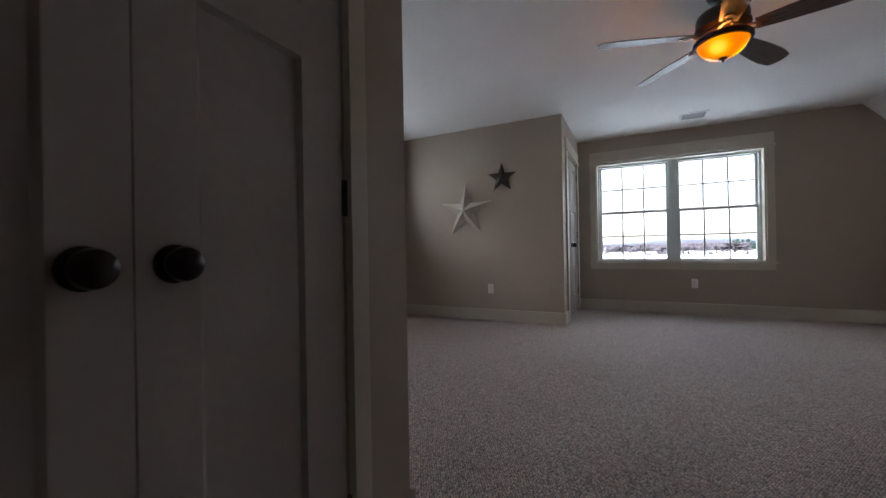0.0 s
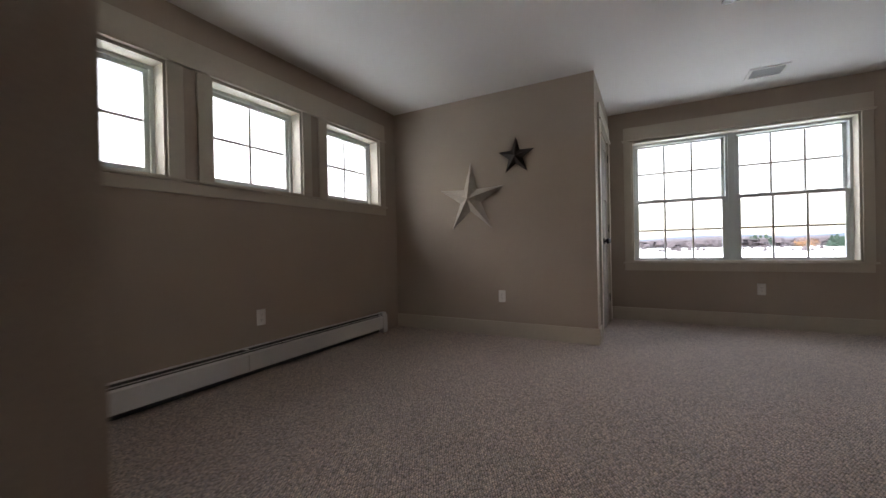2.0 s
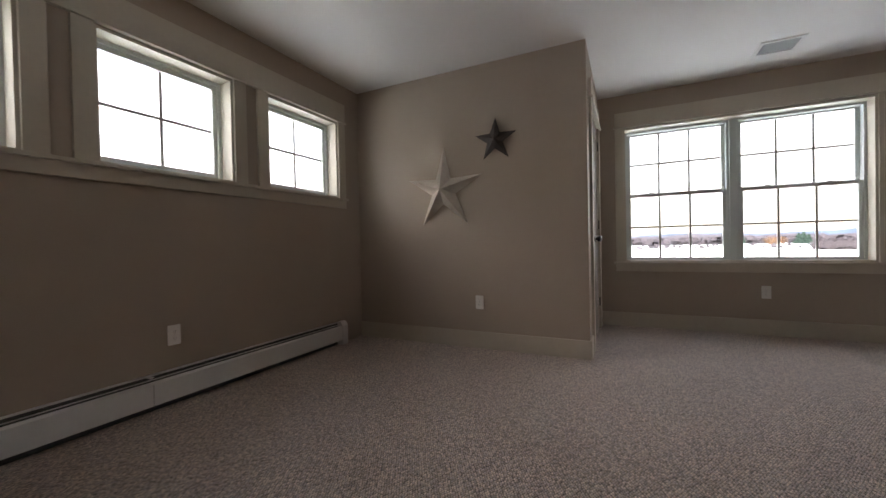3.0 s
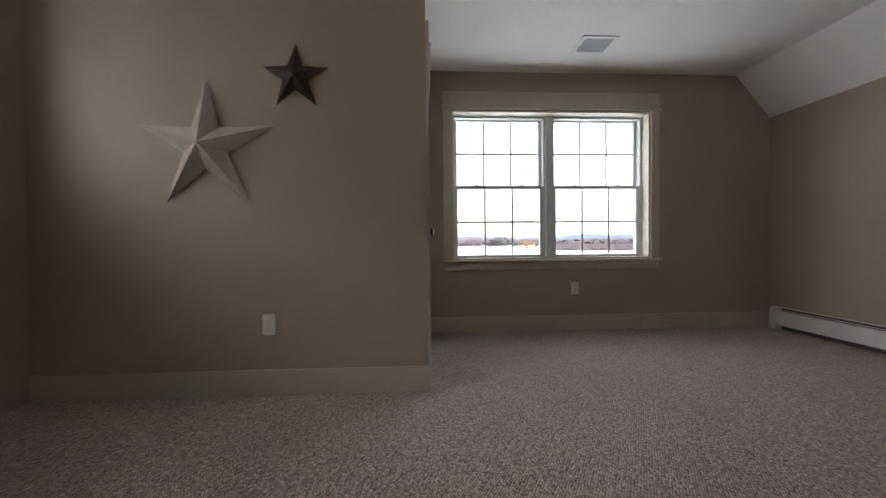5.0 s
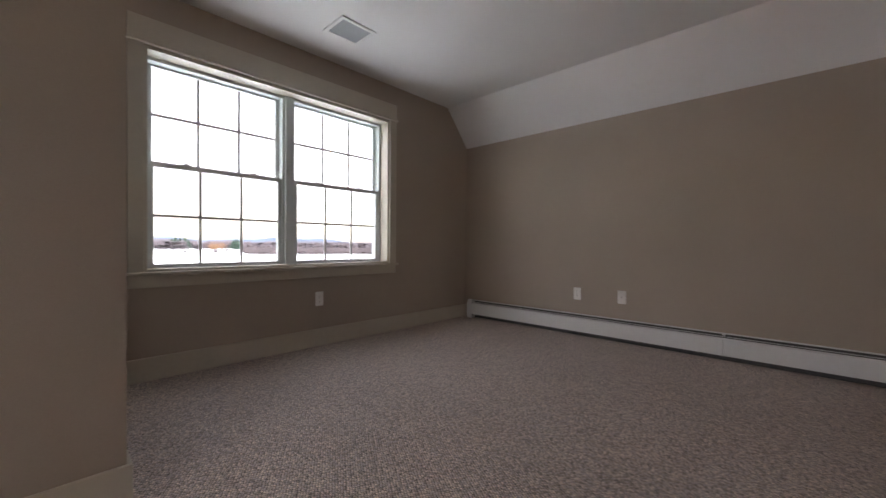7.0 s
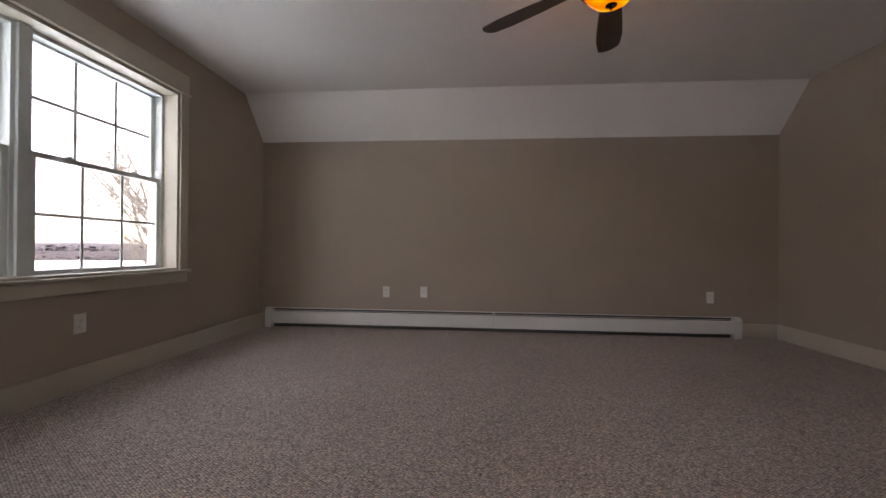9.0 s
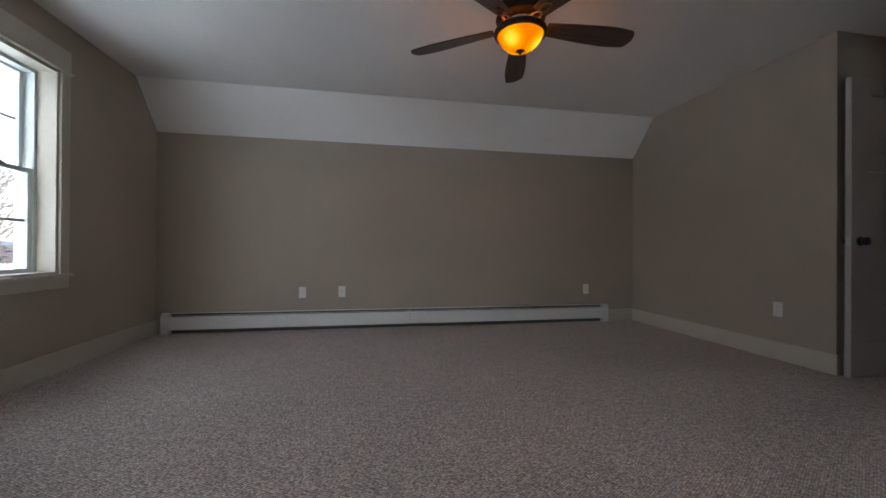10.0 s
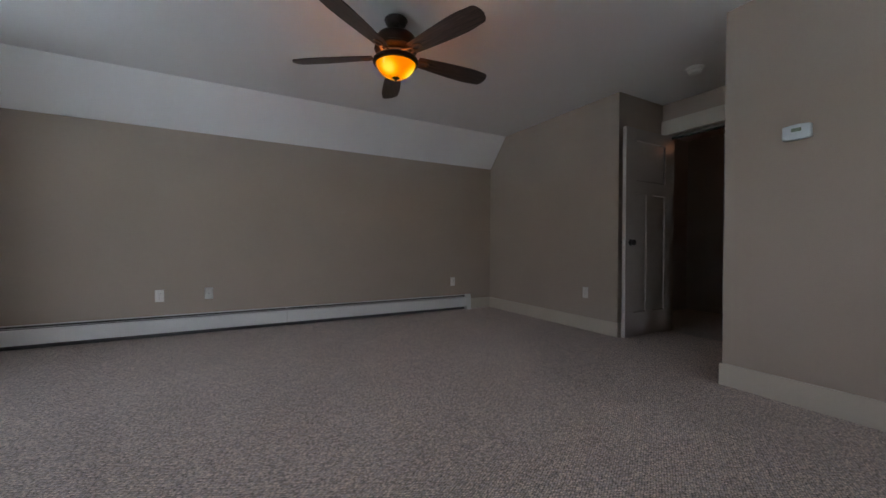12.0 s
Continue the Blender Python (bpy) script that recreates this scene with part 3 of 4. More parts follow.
# ---- windows ----
def ring(u0, u1, z0, z1, w, v0, v1, place):
    """A rectangular frame of width w, between depths v0 and v1."""
    bm = bmesh.new()
    for a, b, c, d in ((u0, u0 + w, z0, z1), (u1 - w, u1, z0, z1), (u0 + w, u1 - w, z0, z0 + w), (u0 + w, u1 - w, z1 - w, z1)):
        (xa, ya), (xb, yb) = place(a, v0), place(b, v1)
        add_box(bm, min(xa, xb), max(xa, xb), min(ya, yb), max(ya, yb), c, d)
    return bm


def bar(u0, u1, z0, z1, v0, v1, place, bevel=0.0):
    (xa, ya), (xb, yb) = place(u0, v0), place(u1, v1)
    return box(xa, xb, ya, yb, z0, z1, bevel)


def glazing(w, u0, u1, z0, z1, v, cols, rows, place):
    """Glass and the grid bars that divide it into panes."""
    du, dz = (u1 - u0 + 0.008) / cols, (z1 - z0 + 0.008) / rows
    for i in range(cols):
        for j in range(rows):
            ua, za = u0 - 0.004 + du * i, z0 - 0.004 + dz * j
            g = part("window_pane", bar(ua + 0.0003, ua + du - 0.0003, za + 0.0003, za + dz - 0.0003, v, v + 0.004, place), PANE, w)
            g.visible_shadow = False
    for i in range(1, cols):
        u = u0 + (u1 - u0) * i / cols
        part("grid_bar", bar(u - 0.009, u + 0.009, z0, z1, v - 0.006, v - 0.001, place), GRID, w)
    for j in range(1, rows):
        z = z0 + (z1 - z0) * j / rows
        part("grid_bar", bar(u0, u1, z - 0.009, z + 0.009, v - 0.0064, v - 0.0006, place), GRID, w)


def north(u, v):
    return (u, YN + v)


def west(u, v):
    return (XL - v, u)


w = thing("window_1", "white vinyl twin double-hung window with gridded sashes in cream casing", "window", kind="structure")
# jamb liner, casing, head, stool and apron
for nm, a, b, c, e in (("jamb_liner", WX0 - 0.0, WX0 + 0.018, WZ0, WZ1), ("jamb_liner", WX1 - 0.018, WX1, WZ0, WZ1), ("jamb_liner", WX0 + 0.018, WX1 - 0.018, WZ1 - 0.018, WZ1)):
    part(nm, bar(a, b, c, e, -0.001, 0.115, north, 0.001), TRIM, w)
part("casing_leg", bar(-0.110, WX0, WZ0, WZ1 + 0.005, -0.018, -0.0005, north, 0.002), TRIM, w)
part("casing_leg", bar(WX1, 1.970, WZ0, WZ1 + 0.005, -0.018, -0.0005, north, 0.002), TRIM, w)
part("fillet_strip", bar(-0.126, 1.986, WZ1 + 0.005, WZ1 + 0.022, -0.03, -0.0005, north, 0.003), TRIM, w)
part("head_board", bar(-0.110, 1.970, WZ1 + 0.022, 2.251, -0.02, -0.0005, north, 0.002), TRIM, w)
part("window_sill", bar(-0.130, 1.990, WZ0 - 0.02, WZ0, -0.036, -0.0005, north, 0.003), TRIM, w)
part("window_sill", bar(WX0, WX1, WZ0 - 0.0, WZ0 + 0.016, 0.0, 0.115, north), TRIM, w)
part("apron", bar(-0.112, 1.966, 0.582, WZ0 - 0.02, -0.018, -0.0005, north, 0.002), TRIM, w)
IX0, IX1 = WX0 + 0.018, WX1 - 0.018
CXM = (IX0 + IX1) / 2
part("mullion", bar(CXM - 0.029, CXM + 0.029, WZ0 + 0.016, WZ1 - 0.018, 0.095, 0.225, north, 0.003), VINYL, w)
for a, b in ((IX0, CXM - 0.029), (CXM + 0.029, IX1)):
    z0, z1 = WZ0 + 0.008, WZ1 - 0.018
    part("window_frame", ring(a, b, z0, z1, 0.021, 0.115, 0.225, north), VINYL, w)
    a, b, z0, z1 = a + 0.021, b - 0.021, z0 + 0.004, z1 - 0.004
    zm = 1.384
    lower = part("lower_sash", ring(a, b, z0, zm + 0.010, 0.030, 0.125, 0.153, north), VINYL, w)
    glazing(lower, a + 0.030, b - 0.030, z0 + 0.030, zm - 0.020, 0.148, 3, 2, north)
    upper = part("upper_sash", ring(a, b, zm - 0.008, z1, 0.030, 0.178, 0.208, north), VINYL, w)
    glazing(upper, a + 0.030, b - 0.030, zm + 0.022, z1 - 0.030, 0.203, 3, 2, north)
    for k in (0.25, 0.76):
        u = a + (b - a) * k
        lock = bar(u - 0.032, u + 0.032, zm + 0.010, zm + 0.018, 0.130, 0.158, north, 0.003)
        add_box(lock, u - 0.014, u + 0.014, YN + 0.134, YN + 0.154, zm + 0.018, zm + 0.028)
        part("sash_lock", lock, VINYL, lower)
    for k in (0.13, 0.87):
        u = a + (b - a) * k
        part("vent_latch", bar(u - 0.03, u + 0.03, z1 - 0.012, z1 - 0.002, 0.168, 0.1775, north, 0.002), VINYL, upper)

for i, (a, b) in enumerate(LWS):
    w = thing("window_%d" % (i + 2), "small white fixed window with four panes, high in the side wall", "window", group="high side windows", kind="structure")
    for c, e, f, g in ((a, a + 0.016, LZ0, LZ1), (b - 0.016, b, LZ0, LZ1), (a + 0.016, b - 0.016, LZ1 - 0.016, LZ1), (a + 0.016, b - 0.016, LZ0, LZ0 + 0.012)):
        part("jamb_liner", bar(c, e, f, g, -0.001, 0.11, west, 0.001), TRIM, w)
    part("window_frame", ring(a + 0.016, b - 0.016, LZ0 + 0.012, LZ1 - 0.016, 0.022, 0.105, 0.18, west), VINYL, w)
    sash = part("sash", ring(a + 0.038, b - 0.038, LZ0 + 0.034, LZ1 - 0.038, 0.028, 0.12, 0.149, west), VINYL, w)
    glazing(sash, a + 0.066, b - 0.066, LZ0 + 0.062, LZ1 - 0.066, 0.144, 2, 2, west)
    part("casing_leg", bar(a - 0.092, a, LZ0, LZ1 + 0.005, -0.018, -0.0005, west, 0.002), TRIM, w)
    part("casing_leg", bar(b, b + 0.092, LZ0, LZ1 + 0.005, -0.018, -0.0005, west, 0.002), TRIM, w)
t = thing("trim_side_windows", "continuous cream head board, sill and apron joining three windows", "trim", kind="structure")
ya, yb = LWS[0][0] - 0.092, LWS[2][1] + 0.092
part("fillet_strip", bar(ya - 0.012, yb + 0.012, LZ1 + 0.005, LZ1 + 0.021, -0.03, -0.0005, west, 0.003), TRIM, t)
part("head_board", bar(ya, yb, LZ1 + 0.021, 2.253, -0.02, -0.0005, west, 0.002), TRIM, t)
part("window_sill", bar(ya - 0.015, yb + 0.015, LZ0 - 0.02, LZ0, -0.036, -0.0005, west, 0.003), TRIM, t)
part("apron", bar(ya, yb, 1.267, LZ0 - 0.02, -0.018, -0.0005, west, 0.002), TRIM, t)


# ---- baseboard heaters ----
def heater(name, label, wall_x, out, y0, y1, joint):
    """A finned hot-water baseboard radiator. out: +1 or -1, the way it faces along x."""
    t = thing(name, label, "radiator", (wall_x, 0, 0))
    o = out

    def sl(nm, d0, d1, ya, yb, z0, z1, m, bev=0.0, lab=""):
        return part(nm, box(o * d0, o * d1, ya, yb, z0, z1, bev), m, t, lab)

    # back plate and damper are coloured dark to give the slot its shade
    sl("back_plate", 0.0005, 0.004, y0, y1, 0.0, 0.2015, FINS_SHADE)
    top = box(o * 0.0045, o * 0.026, y0 + 0.06, y1 - 0.06, 0.202, 0.209, 0.001)
    part("top_lip", top, HEATER, t)
    bm = bmesh.new()
    sec = [(0.058, 0.045), (0.063, 0.045), (0.063, 0.166), (0.050, 0.178), (0.047, 0.175), (0.058, 0.163)]
    va = [bm.verts.new((o * x, y0 + 0.04, z)) for x, z in sec]
    vb = [bm.verts.new((o * x, y1 - 0.04, z)) for x, z in sec]
    n = len(sec)
    bm.faces.new(va)
    bm.faces.new(vb[::-1])
    for i in range(n):
        bm.faces.new((va[i], vb[i], vb[(i + 1) % n], va[(i + 1) % n]))
    bmesh.ops.recalc_face_normals(bm, faces=bm.faces)
    part("front_cover", bm, HEATER, t)
    bm = box(o * 0.012, o * 0.046, y0 + 0.06, y1 - 0.06, 0.158, 0.160)
    part("damper", bm, FINS_SHADE, t)
    part("louvre", box(o * 0.026, o * 0.040, y0 + 0.07, y1 - 0.07, 0.1835, 0.1855), HEATER, t)
    bm = box(o * 0.008, o * 0.052, y0 + 0.07, y1 - 0.07, 0.075, 0.15)
    part("fin_element", bm, FINS_SHADE, t, "dark heating fins behind the cover")
    for a, b in ((y0, y0 + 0.07), (y1 - 0.07, y1)):
        bm = bmesh.new()
        sec = [(0.0045, 0.0), (0.067, 0.0), (0.067, 0.175), (0.045, 0.212), (0.0045, 0.212)]
        va = [bm.verts.new((o * x, a, z)) for x, z in sec]
        vb = [bm.verts.new((o * x, b, z)) for x, z in sec]
        bm.faces.new(va)
        bm.faces.new(vb[::-1])
        for i in range(5):
            bm.faces.new((va[i], vb[i], vb[(i + 1) % 5], va[(i + 1) % 5]))
        bmesh.ops.recalc_face_normals(bm, faces=bm.faces)
        part("end_cap", bm, HEATER, t)
    for j in joint:
        bm = box(o * 0.0632, o * 0.0645, j - 0.012, j + 0.012, 0.045, 0.166)
        part("joint_cover", bm, HEATER, t)
        part("joint_seam", box(o * 0.0646, o * 0.0649, j - 0.0012, j + 0.0012, 0.046, 0.165), SOCKET, t)
        part("joint_clip", box(o * 0.010, o * 0.050, j - 0.010, j + 0.010, 0.196, 0.2015), HEATER, t)
    return t


heater("baseboard_heater", "long white enamelled baseboard heater along the knee wall", XR, -1, 1.330, 6.250, (3.77,))
heater("baseboard_heater", "white enamelled baseboard heater under the high windows", XL, 1, 1.62, 4.655, (3.045,))


# ---- wall plates ----
def plate(name, label, at, normal, kind_of):
    """A white wall plate. normal: 'x+', 'x-', 'y-' or 'y+', the way it faces."""
    turn = {"y-": 0, "x+": 90, "y+": 180, "x-": -90}[normal]
    t = thing(name, label, "outlet", at, turn, "wall outlets")
    part("plate", box(-0.036, 0.036, -0.006, -0.0003, -0.059, 0.059, 0.003), PLASTIC, t, "", True)
    if kind_of == "duplex":
        for s in (-1, 1):
            r = part("receptacle", box(-0.017, 0.017, -0.0085, -0.0062, s * 0.02 - 0.0145, s * 0.02 + 0.0145, 0.0012), PLASTIC, t)
            for x in (-0.0065, 0.0065):
                part("socket_slot", box(x - 0.001, x + 0.001, -0.0090, -0.0086, s * 0.02 - 0.002, s * 0.02 + 0.007), SOCKET, r)
            part("socket_slot", moved(lathe([(0.0, -0.0090), (0.0024, -0.0090), (0.0024, -0.0086), (0.0, -0.0086)], 10, "y"), Matrix.Translation((0, 0, s * 0.02 - 0.008))), SOCKET, r)
        part("plate_screw", moved(lathe([(0.0, -0.0072), (0.003, -0.0072), (0.003, -0.0061), (0.0, -0.0061)], 10, "y"), Matrix.Translation((0, 0, 0))), STEEL, t)
    else:
        part("coax_jack", moved(lathe([(0.0, -0.016), (0.0045, -0.016), (0.0045, -0.0085), (0.007, -0.0085), (0.007, -0.0062), (0.0, -0.0062)], 12, "y"), Matrix.Translation((0, 0, 0))), STEEL, t)
        for s in (-1, 1):
            part("plate_screw", moved(lathe([(0.0, -0.0072), (0.003, -0.0072), (0.003, -0.0061), (0.0, -0.0061)], 10, "y"), Matrix.Translation((0, 0, s * 0.042))), STEEL, t)
    return t


plate("wall_outlet", "white duplex outlet below the stars", (-1.165, YSTAR, 0.398), "y-", "duplex")
plate("wall_outlet", "white duplex outlet under the twin window", (1.146, YN, 0.399), "y-", "duplex")
plate("wall_outlet", "white duplex outlet above the knee wall heater", (XR, 4.920, 0.400), "x-", "duplex")
plate("cable_jack_plate", "white cable jack plate above the knee wall heater", (XR, 4.511, 0.404), "x-", "coax")
plate("wall_outlet", "white duplex outlet near the far end of the heater", (XR, 1.597, 0.400), "x-", "duplex")
plate("wall_outlet", "white duplex outlet on the wall beside the entry", (1.349, YLOW, 0.405), "y+", "duplex")
plate("wall_outlet", "white duplex outlet above the heater under high windows", (XL, 3.190, 0.404), "x+", "duplex")


# ---- stars ----
def star(name, label, material, at, r, inner, depth):
    """A folded sheet-metal star: five points, each two sloping facets that meet in a ridge."""
    t = thing(name, label, "wall star", at)
    half = math.pi / 5
    bm = bmesh.new()
    q = r * inner
    out = [(0, -0.003, r), (-q * math.sin(half), -0.022, q * math.cos(half)), (0, -depth, 0), (q * math.sin(half), -0.022, q * math.cos(half))]
    front = [bm.verts.new(p) for p in out]
    back = [bm.verts.new((x * 0.97, min(y + 0.003, -0.0005), z * 0.985)) for x, y, z in out]
    bm.faces.new((front[0], front[1], front[2]))
    bm.faces.new((front[0], front[2], front[3]))
    bm.faces.new((back[2], back[1], back[0]))
    bm.faces.new((back[3], back[2], back[0]))
    bm.faces.new((front[1], front[0], back[0], back[1]))
    bm.faces.new((front[0], front[3], back[3], back[0]))
    bmesh.ops.recalc_face_normals(bm, faces=bm.faces)
    first = part("star_point", bm, material, t)
    for i in range(1, 5):
        p = new("star_point", first.data)
        p.parent = t
        p.matrix_basis = Matrix.Rotation(2 * math.pi * i / 5, 4, "Y")
    return t


star("wall_star", "large antique white sheet-metal barn star on the wall", STARWHITE, (-1.481, YSTAR, 1.390), 0.381, 0.325, 0.110)
star("wall_star", "small dark brown sheet-metal barn star on the wall", STARDARK, (-0.994, YSTAR, 1.773), 0.190, 0.385, 0.064)


# ---- ceiling fan ----
FX, FY = 0.954, 3.327
fan = thing("ceiling_fan", "bronze ceiling fan with five dark walnut blades and lit amber bowl", "ceiling fan", (FX, FY, 0))
part("canopy", lathe([(0.0, 2.4395), (0.077, 2.4395), (0.079, 2.432), (0.072, 2.426), (0.070, 2.412), (0.056, 2.396), (0.036, 2.390), (0.0, 2.390)], 36), BRONZE, fan, "", True)
part("downrod", lathe([(0.0, 2.40), (0.022, 2.40), (0.022, 2.362), (0.036, 2.360), (0.040, 2.345), (0.036, 2.330), (0.0, 2.330)], 24), BRONZE, fan, "", True)
part("motor_housing", lathe([(0.0, 2.338), (0.052, 2.338), (0.060, 2.334), (0.100, 2.333), (0.122, 2.325), (0.134, 2.309), (0.138, 2.290), (0.138, 2.247), (0.144, 2.243), (0.145, 2.232), (0.138, 2.226), (0.124, 2.222), (0.112, 2.210), (0.0, 2.208)], 48), BRONZE, fan, "", True)
part("switch_housing", lathe([(0.0, 2.2075), (0.100, 2.2075), (0.104, 2.200), (0.100, 2.190), (0.086, 2.184), (0.050, 2.180), (0.0, 2.180)], 40), FITTER, fan, "", True)
part("light_rim", lathe([(0.134, 2.168), (0.147, 2.168), (0.154, 2.160), (0.155, 2.146), (0.149, 2.136), (0.136, 2.133)], 56, "z", True), BRONZE, fan, "", True)
bowl = part("light_bowl", lathe([(0.0, -0.096), (0.03, -0.094), (0.062, -0.085), (0.09, -0.069), (0.112, -0.048), (0.126, -0.025), (0.134, -0.002), (0.1345, 0.02),
                                 (0.131, 0.02), (0.130, -0.002), (0.122, -0.023), (0.108, -0.045), (0.087, -0.065), (0.06, -0.080), (0.03, -0.089), (0.0, -0.091)], 56), BOWL, fan, "lit amber glass bowl", True)
bowl.location = (0, 0, 2.140)
part("finial", lathe([(0.0, 2.022), (0.005, 2.023), (0.008, 2.030), (0.007, 2.035), (0.018, 2.039), (0.027, 2.045), (0.026, 2.052), (0.0, 2.054)], 24), BRONZE, fan, "", True)


def blade_outline():
    pts = []
    L0, L1 = 0.16, 0.735
    for i in range(15):
        s = i / 14
        x = L0 + (L1 - L0 - 0.03) * s
        wd = 0.047 + 0.030 * math.sin(min(1.0, s * 1.15) * math.pi / 2) - 0.012 * max(0, s - 0.8) / 0.2
        pts.append((x, wd))
    tip = [(L1 - 0.014, 0.050), (L1, 0.015)]
    up = pts + tip
    return up + [(x, -y) for x, y in reversed(up)]


BLADE_Z, PHASE = 2.192, -18.0
for i in range(5):
    a = PHASE + 72 * i
    m = pose(0, 0, BLADE_Z, 0, 0, a) @ pose(0, 0, 0, -13, 0, 0)
    b = part("blade", prism(blade_outline(), -0.003, 0.004, 0.0015), BLADE, fan)
    b.matrix_basis = m
    br = bmesh.new()
    for side in (-1, 1):
        prong = [(0.095, side * 0.030), (0.095, side * 0.041), (0.172, side * 0.021), (0.172, side * 0.011)]
        lo = [br.verts.new((x, y, -0.014)) for x, y in prong]
        hi = [br.verts.new((x, y, -0.005)) for x, y in prong]
        br.faces.new(lo)
        br.faces.new(hi)
        for c in range(4):
            br.faces.new((lo[c], lo[(c + 1) % 4], hi[(c + 1) % 4], hi[c]))
    ringv = []
    for k in range(20):
        t = 2 * math.pi * k / 20
        ringv.append([br.verts.new((0.205 + q * 1.5 * math.cos(t), q * math.sin(t), z)) for q, z in ((0.030, -0.004), (0.030, -0.011), (0.017, -0.011), (0.017, -0.004))])
    for k in range(20):
        p, q = ringv[k], ringv[(k + 1) % 20]
        for c in range(4):
            br.faces.new((p[c], q[c], q[(c + 1) % 4], p[(c + 1) % 4]))
    bmesh.ops.recalc_face_normals(br, faces=br.faces)
    part("blade_iron", br, IRON, b, "bronze blade iron with an open oval", True)

# ---- ceiling register and smoke detector ----
v = thing("ceiling_vent", "white metal ceiling register with narrow slats", "vent", (1.100, 5.806, H))
part("vent_frame", ring(-0.143, 0.143, -0.132, 0.132, 0.026, -0.010, -0.0005, lambda u, q: (u, q)), PLASTIC, v).matrix_basis = pose(0, 0, 0, 90, 0, 0)
# dark sheet on the ceiling stands in for the shaded duct opening
part("duct_shade_sheet", box(-0.124, 0.124, -0.104, 0.104, -0.001, -0.0004), SLOT, v)
for i in range(19):
    x = -0.117 + 0.234 * i / 18
    s = part("slat", box(-0.0045, 0.0045, -0.104, 0.104, -0.0006, 0.0006), VENTSLAT, v)
    s.matrix_basis = pose(x, 0, -0.0055, 0, 38, 0)
sd = thing("smoke_detector", "round white smoke detector on the ceiling", "smoke detector", (0.322, 0.838, H))
part("base", lathe([(0.0, -0.0003), (0.068, -0.0003), (0.068, -0.010), (0.064, -0.012), (0.0, -0.012)], 40), PLASTIC, sd, "", True)
part("cover", lathe([(0.0, -0.0122), (0.050, -0.0122), (0.050, -0.018), (0.055, -0.020), (0.056, -0.030), (0.049, -0.034), (0.047, -0.046), (0.036, -0.053), (0.0, -0.055)], 40), PLASTIC, sd, "", True)

hl = thing("hall_ceiling_light", "small dim amber light with a bronze shade on the hall ceiling", "ceiling light", (0.18, -0.95, H))
part("base", lathe([(0.0, -0.0003), (0.05, -0.0003), (0.052, -0.012), (0.03, -0.022), (0.012, -0.024), (0.012, -0.09), (0.0, -0.09)], 32), BRONZE, hl, "", True)
part("shade", lathe([(0.014, -0.085), (0.035, -0.090), (0.065, -0.105), (0.080, -0.135), (0.077, -0.135), (0.063, -0.108), (0.034, -0.093), (0.014, -0.088)], 40), BRONZE, hl, "flared bronze shade", True)

# two glowing amber squares on a made-up plate stand in for orange glints
hp = thing("glint_plate", "added dark plate with two glowing amber squares for glints in the hall", "wall light", (1.100, -1.5, 1.728))
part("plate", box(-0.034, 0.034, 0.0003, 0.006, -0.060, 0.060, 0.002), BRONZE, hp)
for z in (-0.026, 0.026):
    part("glint", box(-0.017, 0.017, 0.0063, 0.014, z - 0.017, z + 0.017, 0.004), AMBERGLINT, hp, "glowing amber square for a glint")

# ---- thermostat ----
th = thing("thermostat", "white plastic wall thermostat with small grey display", "thermostat", (-0.563, YB, 1.562), 180)
outline = [(0.064 - 0.128 * i / 12, 0.037 + 0.007 * (1 - (1 - i / 6) ** 2)) for i in range(13)]
body = part("body", prism(outline + [(-x, -z) for x, z in outline], 0.0003, 0.028, 0.005), COOLPLASTIC, th, "", True)
body.matrix_basis = pose(0, 0, 0, 90, 0, 0)
part("display", box(-0.022, 0.022, -0.0292, -0.0284, 0.002, 0.022), LCD, th, "grey-green display")
part("button_cover", box(-0.048, 0.048, -0.0290, -0.0284, -0.036, -0.010, 0.0002), COOLPLASTIC, th)

# ---- outdoors ----
GZ = -5.0
rng = random.Random(7)
bm = bmesh.new()
N = 48
span = [-3200 * (1 - 2 * i / N) * abs(1 - 2 * i / N) ** 0.8 for i in range(N + 1)]
grid = []
for y in span:
    row = []
    for x in span:
        r = math.hypot(x, y)
        z = GZ + (0.0 if r < 40 else 2.2 * noise.noise((x / 190, y / 190, 0.3)) * min(1.0, (r - 40) / 200) - 1.5 * min(1, r / 400))
        row.append(bm.verts.new((x, y, z)))
    grid.append(row)
for a, b in zip(grid, grid[1:]):
    for i in range(N):
        bm.faces.new((a[i], a[i + 1], b[i + 1], b[i]))
structure("ground", bm, SNOW, "open snow-covered fields reaching the horizon", "ground", True)


def bearing(deg, dist):
    """A place at that compass bearing from the window wall's normal, seen from the middle of the room."""
    return dist * math.sin(radians(deg)), 4 + dist * math.cos(radians(deg))


def far_ridge(name, dist, base, height, seed, material, label):
    bm = bmesh.new()
    low, mid, top = [], [], []
    for i in range(161):
        d = -100 + 250 * i / 160
        h = height * (0.55 + 0.6 * noise.noise((d / 16 + seed, seed, 0)) + 0.15 * noise.noise((d / 3.1, seed, 2)))
        x, y = bearing(d, dist)
        x2, y2 = bearing(d, dist + 250)
        low.append(bm.verts.new((x, y, base)))
        mid.append(bm.verts.new((x2, y2, base + max(h, 1))))
        x3, y3 = bearing(d, dist + 600)
        top.append(bm.verts.new((x3, y3, base - 5)))
    for a, b in ((low, mid), (mid, top)):
        for i in range(160):
            bm.faces.new((a[i], a[i + 1], b[i + 1], b[i]))
    bmesh.ops.recalc_face_normals(bm, faces=bm.faces)
    structure(name, bm, material, label, "hill", True)


